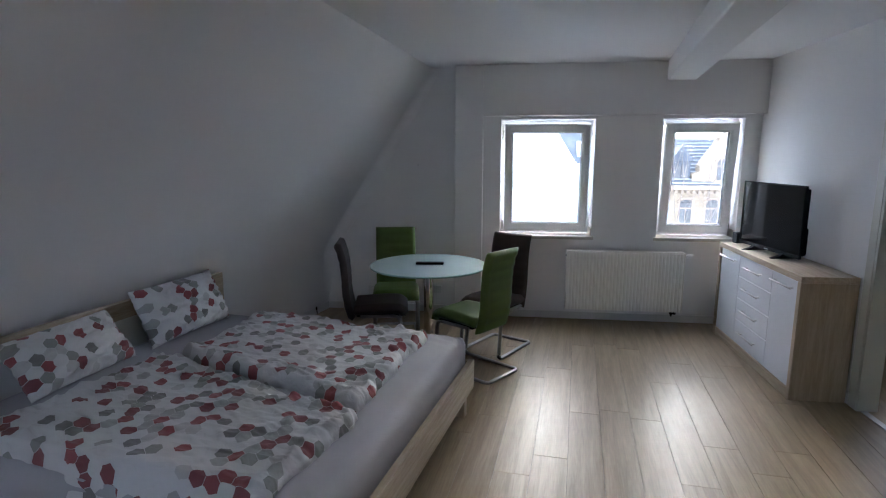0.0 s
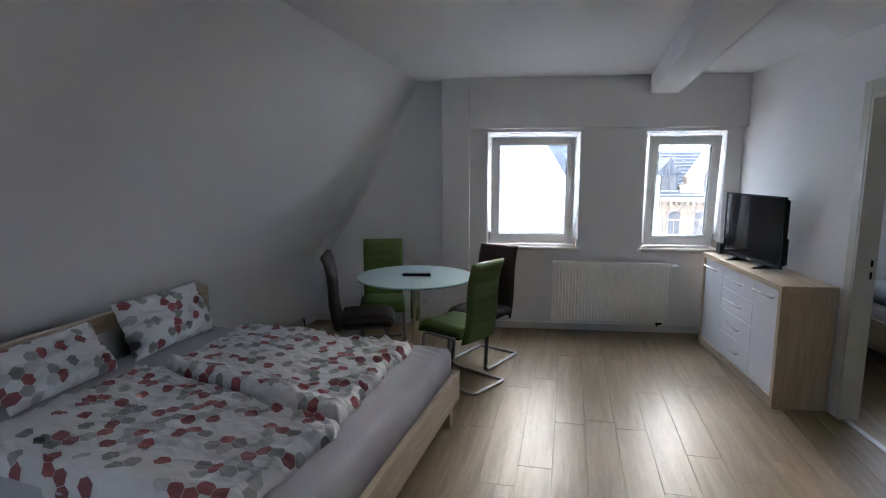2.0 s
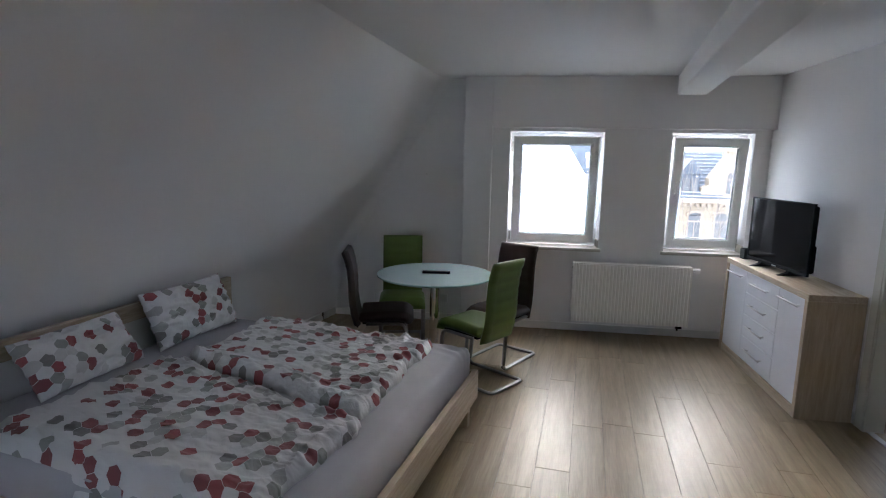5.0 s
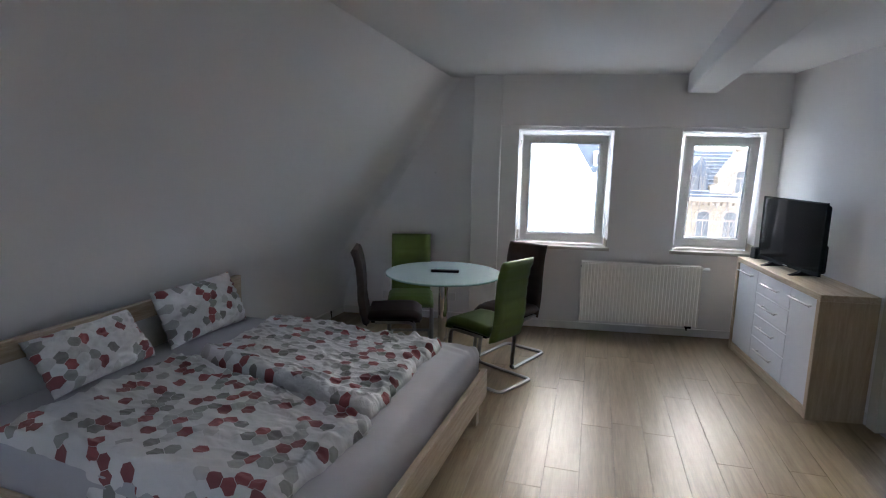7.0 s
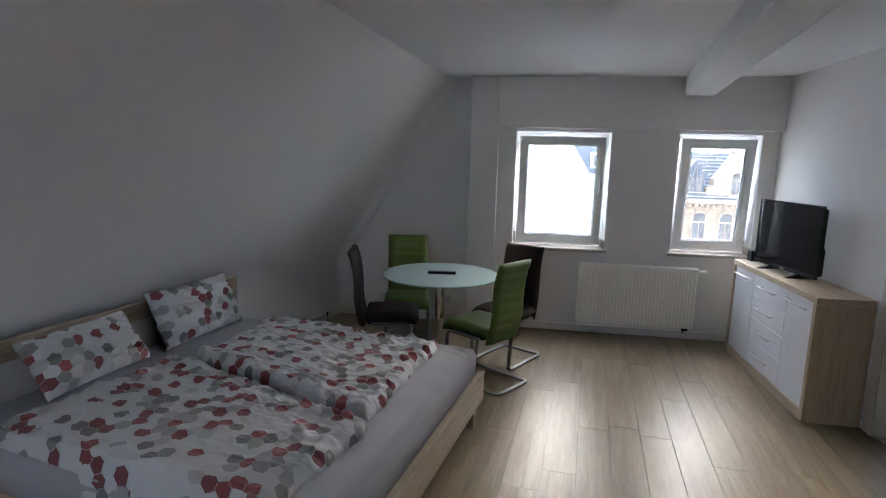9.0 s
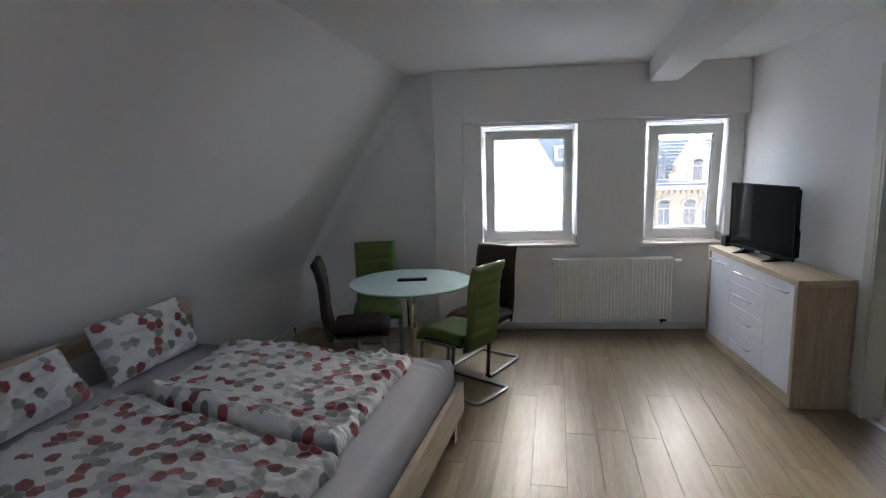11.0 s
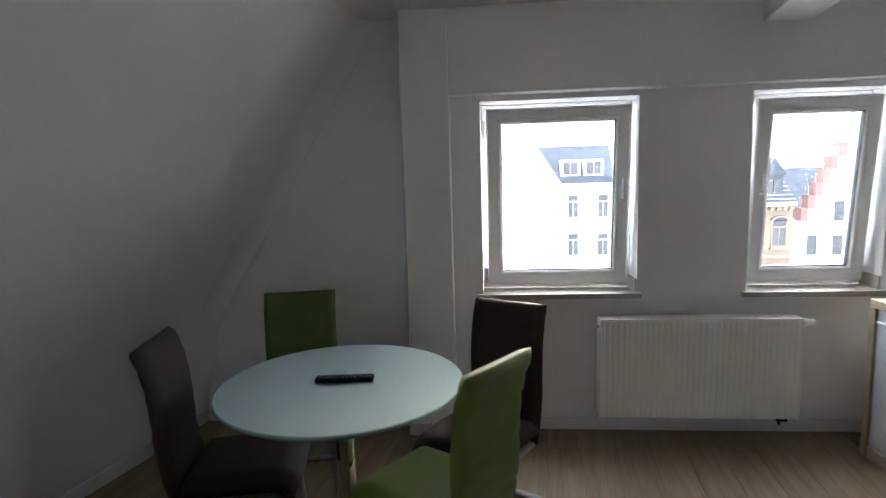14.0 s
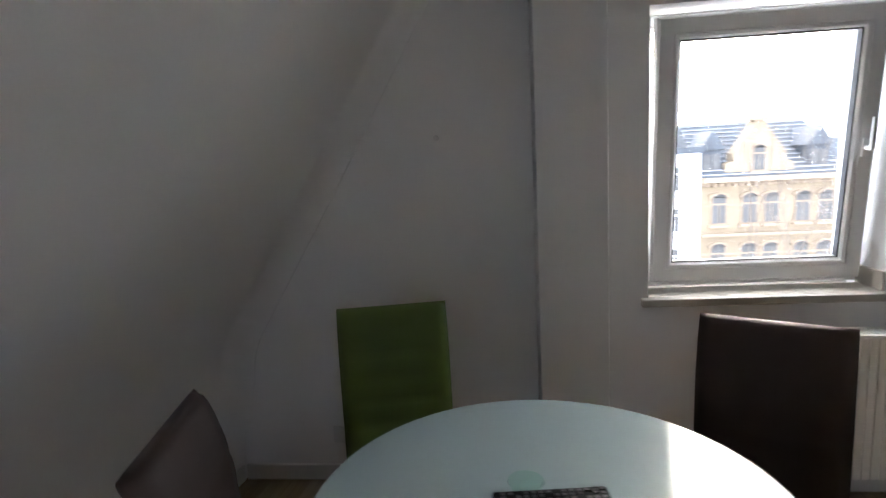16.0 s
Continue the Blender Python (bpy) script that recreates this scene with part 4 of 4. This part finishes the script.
def opening(parent, x, z, w, h, arched, frame_mat, name="window"):
    """A far window: a recessed dark pane with frame, cross bars and, where arched, a stone arch."""
    win = part(name, boxed(x - w / 2, x + w / 2, FY - 0.03, FY + 0.05, z - h / 2, z + h / 2), frame_mat, parent)
    bm = bmesh.new()
    c = w * 0.10
    box(bm, x - w / 2 + c, x - c / 3, FY - 0.05, FY - 0.02, z - h / 2 + c, z + h * 0.18)
    box(bm, x + c / 3, x + w / 2 - c, FY - 0.05, FY - 0.02, z - h / 2 + c, z + h * 0.18)
    box(bm, x - w / 2 + c, x + w / 2 - c, FY - 0.05, FY - 0.02, z + h * 0.24, z + h / 2 - c * 0.6)
    part("pane", bm, DARKPANE, win)
    if arched:
        pts = [(x + (w / 2 + 0.05) * math.cos(a), z + h / 2 - 0.06 + (w * 0.34) * math.sin(a)) for a in [math.pi * i / 12 for i in range(13)]]
        inner = [(x + (w / 2 - 0.04) * math.cos(a), z + h / 2 - 0.06 + (w * 0.24) * math.sin(a)) for a in [math.pi * (12 - i) / 12 for i in range(13)]]
        part("arch", prism(pts + inner, 'y', FY - 0.12, FY + 0.02), SAND, win)
        part("lintel_pane", prism(inner, 'y', FY - 0.05, FY + 0.03), DARKPANE, win)
    part("sill", boxed(x - w / 2 - 0.05, x + w / 2 + 0.05, FY - 0.14, FY + 0.02, z - h / 2 - 0.09, z - h / 2), SAND if arched else PLASTERW, win)
    return win


def yellow_house():
    X0, X1 = 8.35, 12.62
    h = empty("yellow_house", pose(0, 0, 0), "ornate yellow brick town house with arched windows and slate roof", "house")
    part("wall", boxed(X0, X1, FY, FY + 9, STREET, 0.45), YELLOW, h)
    part("gable", prism([(x - 0.67, z) for x, z in ((9.75, 0.45), (9.75, 0.85), (10.0, 0.95), (10.0, 1.2), (10.55, 2.0), (10.62, 2.2), (10.95, 2.2), (11.02, 2.0), (11.6, 1.2), (11.6, 0.95), (11.85, 0.85), (11.85, 0.45))], 'y', FY - 0.012, FY + 0.5), YELLOW, h)
    bm = boxed(9.83, 10.40, FY - 0.12, FY + 0.3, 2.2, 2.28)
    cyl(bm, 0.1, 2.28, 2.62, n=10, m=pose(10.115, FY, 0), r2=0.02)
    part("finial", bm, SAND, h)
    for z, d, t in ((0.45, 0.28, 0.16), (0.26, 0.12, 0.06), (-1.38, 0.14, 0.10), (-3.0, 0.14, 0.10), (-0.45, 0.04, 0.05), (-2.05, 0.04, 0.05), (-4.7, 0.14, 0.1)):
        part("cornice", boxed(X0, X1, FY - d, FY + 0.01, z - t, z), SAND, h)
    for i in range(20):
        x = X0 + 0.1 + i * 0.21
        part("dentil", boxed(x, x + 0.1, FY - 0.2, FY, 0.16, 0.27), SAND, h)
    part("roof", prism([(FY - 0.2, 0.46), (FY + 2.3, 2.25), (FY + 7.0, 2.25), (FY + 9.2, 0.46)], 'x', X0, X1), SLATE, h)
    for i in range(13):
        f = (i + 0.5) / 13
        y, z = FY - 0.2 + 2.5 * f, 0.46 + 1.79 * f
        part("slate_course", boxed(X0, X1, y - 0.045, y + 0.03, z - 0.01, z + 0.028), LEAD, h)
    for x in (8.70, 12.0):
        d = part("dormer", boxed(x - 0.34, x + 0.34, FY + 0.15, FY + 2.2, 0.5, 1.35), SLATE, h)
        part("dormer_roof", prism([(x - 0.42, 1.35), (x, 1.95), (x + 0.42, 1.35)], 'y', FY + 0.05, FY + 2.6), SLATE, d)
        part("pane", boxed(x - 0.26, x - 0.02, FY + 0.1, FY + 0.16, 0.62, 1.2), DARKPANE, d)
        part("pane", boxed(x + 0.02, x + 0.26, FY + 0.1, FY + 0.16, 0.62, 1.2), DARKPANE, d)
    opening(h, 10.115, 1.0, 0.42, 0.80, True, SAND)
    for x in (8.92, 9.87, 10.55, 11.5, 12.2):
        for z in (-0.62, -2.25, -3.9):
            opening(h, x, z, 0.52, 0.95, True, SAND)
    return h


def white_house():
    X0, X1 = 3.6, 8.34
    h = empty("white_house", pose(0, 0, 0), "white plastered town house with slate mansard roof and dormers", "house")
    part("wall", boxed(X0, X1, FY + 0.02, FY + 9, STREET, 1.30), PLASTERW, h)
    part("cornice", boxed(X0, X1, FY - 0.25, FY + 0.03, 1.27, 1.46), SLATE, h)
    part("roof", prism([(FY - 0.1, 1.46), (FY + 0.9, 2.6), (FY + 8, 2.6), (FY + 9.2, 1.46)], 'x', X0, X1 - 1.7), SLATE, h)
    for x in (5.15, 5.95):
        d = part("dormer", boxed(x - 0.34, x + 0.34, FY - 0.05, FY + 1.6, 1.50, 2.08), PLASTERW, h)
        part("pane", boxed(x - 0.24, x - 0.02, FY - 0.1, FY - 0.04, 1.57, 1.99), DARKPANE, d)
        part("pane", boxed(x + 0.02, x + 0.24, FY - 0.1, FY - 0.04, 1.57, 1.99), DARKPANE, d)
    for x in (5.25, 6.28, 7.5):
        for z in (0.45, -0.9, -2.25, -3.6):
            opening(h, x, z, 0.42, 0.82, False, PLASTERW)
    return h


def gable_house():
    h = empty("neighbour_house", pose(0, 0, 0), "plain white gable wall of a nearer house", "house")
    part("wall", prism([(-14, STREET), (4.5, STREET), (4.5, 1.33), (3.9, 2.29), (1.3, 6.4), (-2.0, 9.0), (-14, 9.0)], 'y', 19.5, 21.6), PLASTERW, h)
    return h


yellow_house()
white_house()
gable_house()


def step_gable_house():
    """A white rendered house further along the street; its gable climbs in red brick steps."""
    y = FY + 4.0
    h = empty("step_gable_house", pose(0, 0, 0), "white house with a red brick stepped gable and slate roof", "house")
    part("wall", boxed(14.6, 24.0, y, y + 8, STREET, -0.6), PLASTERW, h)
    part("side_wing", boxed(12.7, 14.6, y + 1.0, y + 8, STREET, -0.9), YELLOW, h)
    part("roof", prism([(y + 0.9, -0.9), (y + 3.4, 1.6), (y + 8, 1.6)], 'x', 12.7, 24.0), SLATE, h)
    steps = [(15.0 + 0.26 * i, -0.6 + 0.52 * i) for i in range(6)]
    left = [q for i, (x, z) in enumerate(steps) for q in ((x, z), (x, z + 0.52))]
    right = [(33.0 - x, z) for x, z in left[::-1]]
    part("gable", prism([(x * 0.97 + 0.495, z - 0.12) for x, z in left + right], 'y', y - 0.02, y + 0.5), PLASTERW, h)
    for x, z in steps:
        for xx in ((x, 33.0 - x - 0.28) if x < 16.2 else (16.36,)):
            part("brick_step", boxed(xx, xx + 0.28, y - 0.07, y + 0.42, z, z + 0.54), BRICKR, h)
    for x in (15.5, 16.5, 17.5):
        for z in (-0.2, -1.6, -3.0):
            if z > -0.5 and x != 16.5:
                continue
            w = part("window", boxed(x - 0.24, x + 0.24, y - 0.03, y + 0.05, z - 0.45, z + 0.45), PLASTERW, h)
            part("pane", boxed(x - 0.19, x + 0.19, y - 0.05, y - 0.02, z - 0.40, z + 0.40), DARKPANE, w)
    return h


step_gable_house()


def bare_tree(m, seed):
    """A leafless street tree: trunk, limbs and a fine haze of twigs."""
    rng = random.Random(seed)
    t = empty("bare_tree", m, "leafless street tree with fine grey-brown twigs", "tree")
    trunk, twigs = bmesh.new(), bmesh.new()

    def grow(p, d, length, r, level):
        pts = [p]
        for i in range(3):
            d = (d + Vector((rng.uniform(-.25, .25), rng.uniform(-.25, .25), rng.uniform(-.05, .2)))).normalized()
            pts.append(pts[-1] + d * length / 3)
        bm = trunk if level < 2 else twigs
        prev = None
        k = 6 if level < 2 else 3
        for i, q in enumerate(pts):
            rr = r * (1 - 0.22 * i)
            ring = [bm.verts.new(q + Vector((rr * math.cos(6.283 * j / k), rr * math.sin(6.283 * j / k), 0))) for j in range(k)]
            if prev:
                for j in range(k):
                    bm.faces.new((prev[j], prev[(j + 1) % k], ring[(j + 1) % k], ring[j]))
            prev = ring
        if level < 5:
            for _ in range(3 if level else 5):
                a = pts[rng.choice((1, 2, 3))]
                side = 0.5 if level < 2 else 1.0
                nd = (d + Vector((rng.uniform(-side, side), rng.uniform(-side, side), rng.uniform(-.1, .7)))).normalized()
                grow(a, nd, length * rng.uniform(.5, .75), r * 0.42, level + 1)
            if level:
                grow(pts[-1], d, length * 0.7, r * 0.45, level + 1)

    grow(Vector((0, 0, 0)), Vector((0, 0, 1)), 6.2, 0.10, 0)
    part("trunk", trunk, BARK, t)
    tagged(part("twigs", twigs, BARK, t), kind="stuff")
    return t


bare_tree(pose(8.4, 14.4, STREET), 11)

# ---- laminate planks, laid askew with the room ----
floor_ob = bpy.data.objects["floor"]
PW, PL = 0.186, 1.285


def plank_mesh():
    bm = bmesh.new()
    g, c = 0.0005, 0.0012
    lo = [bm.verts.new((x, y, -0.0055)) for x, y in ((g, g), (PW - g, g), (PW - g, PL - g), (g, PL - g))]
    mid = [bm.verts.new((x, y, -c)) for x, y in ((g, g), (PW - g, g), (PW - g, PL - g), (g, PL - g))]
    hi = [bm.verts.new((x, y, 0)) for x, y in ((g + c, g + c), (PW - g - c, g + c), (PW - g - c, PL - g - c), (g + c, PL - g - c))]
    for a, b in ((lo, mid), (mid, hi)):
        for i in range(4):
            bm.faces.new((a[i], a[(i + 1) % 4], b[(i + 1) % 4], b[i]))
    bm.faces.new(hi)
    me = bpy.data.meshes.new("floor_plank")
    bm.to_mesh(me)
    bm.free()
    me.materials.append(PLANK)
    return me


pm = plank_mesh()
LAY = pose(2.0, 2.0, 0, 0, 0, -6.4)
ENDS = {-1: 1.44, 0: 2.12, 1: 1.04, 2: 1.61, 4: 1.61, 6: 1.36}    # butt joints of the rows in the open floor
rng = random.Random(4)
for i in range(-17, 34):
    shift = ENDS.get(i, rng.random() * PL) % PL
    for j in range(-4, 5):
        m = LAY @ pose(0.271 + i * PW, j * PL + shift, 0)
        c = m @ Vector((PW / 2, PL / 2, 0))
        if not (-0.6 < c.x < 7.4 and SOUTH - 0.3 < c.y < 6.4):
            continue
        o = new("floor_plank", pm)
        o.parent = floor_ob
        o.matrix_world = m
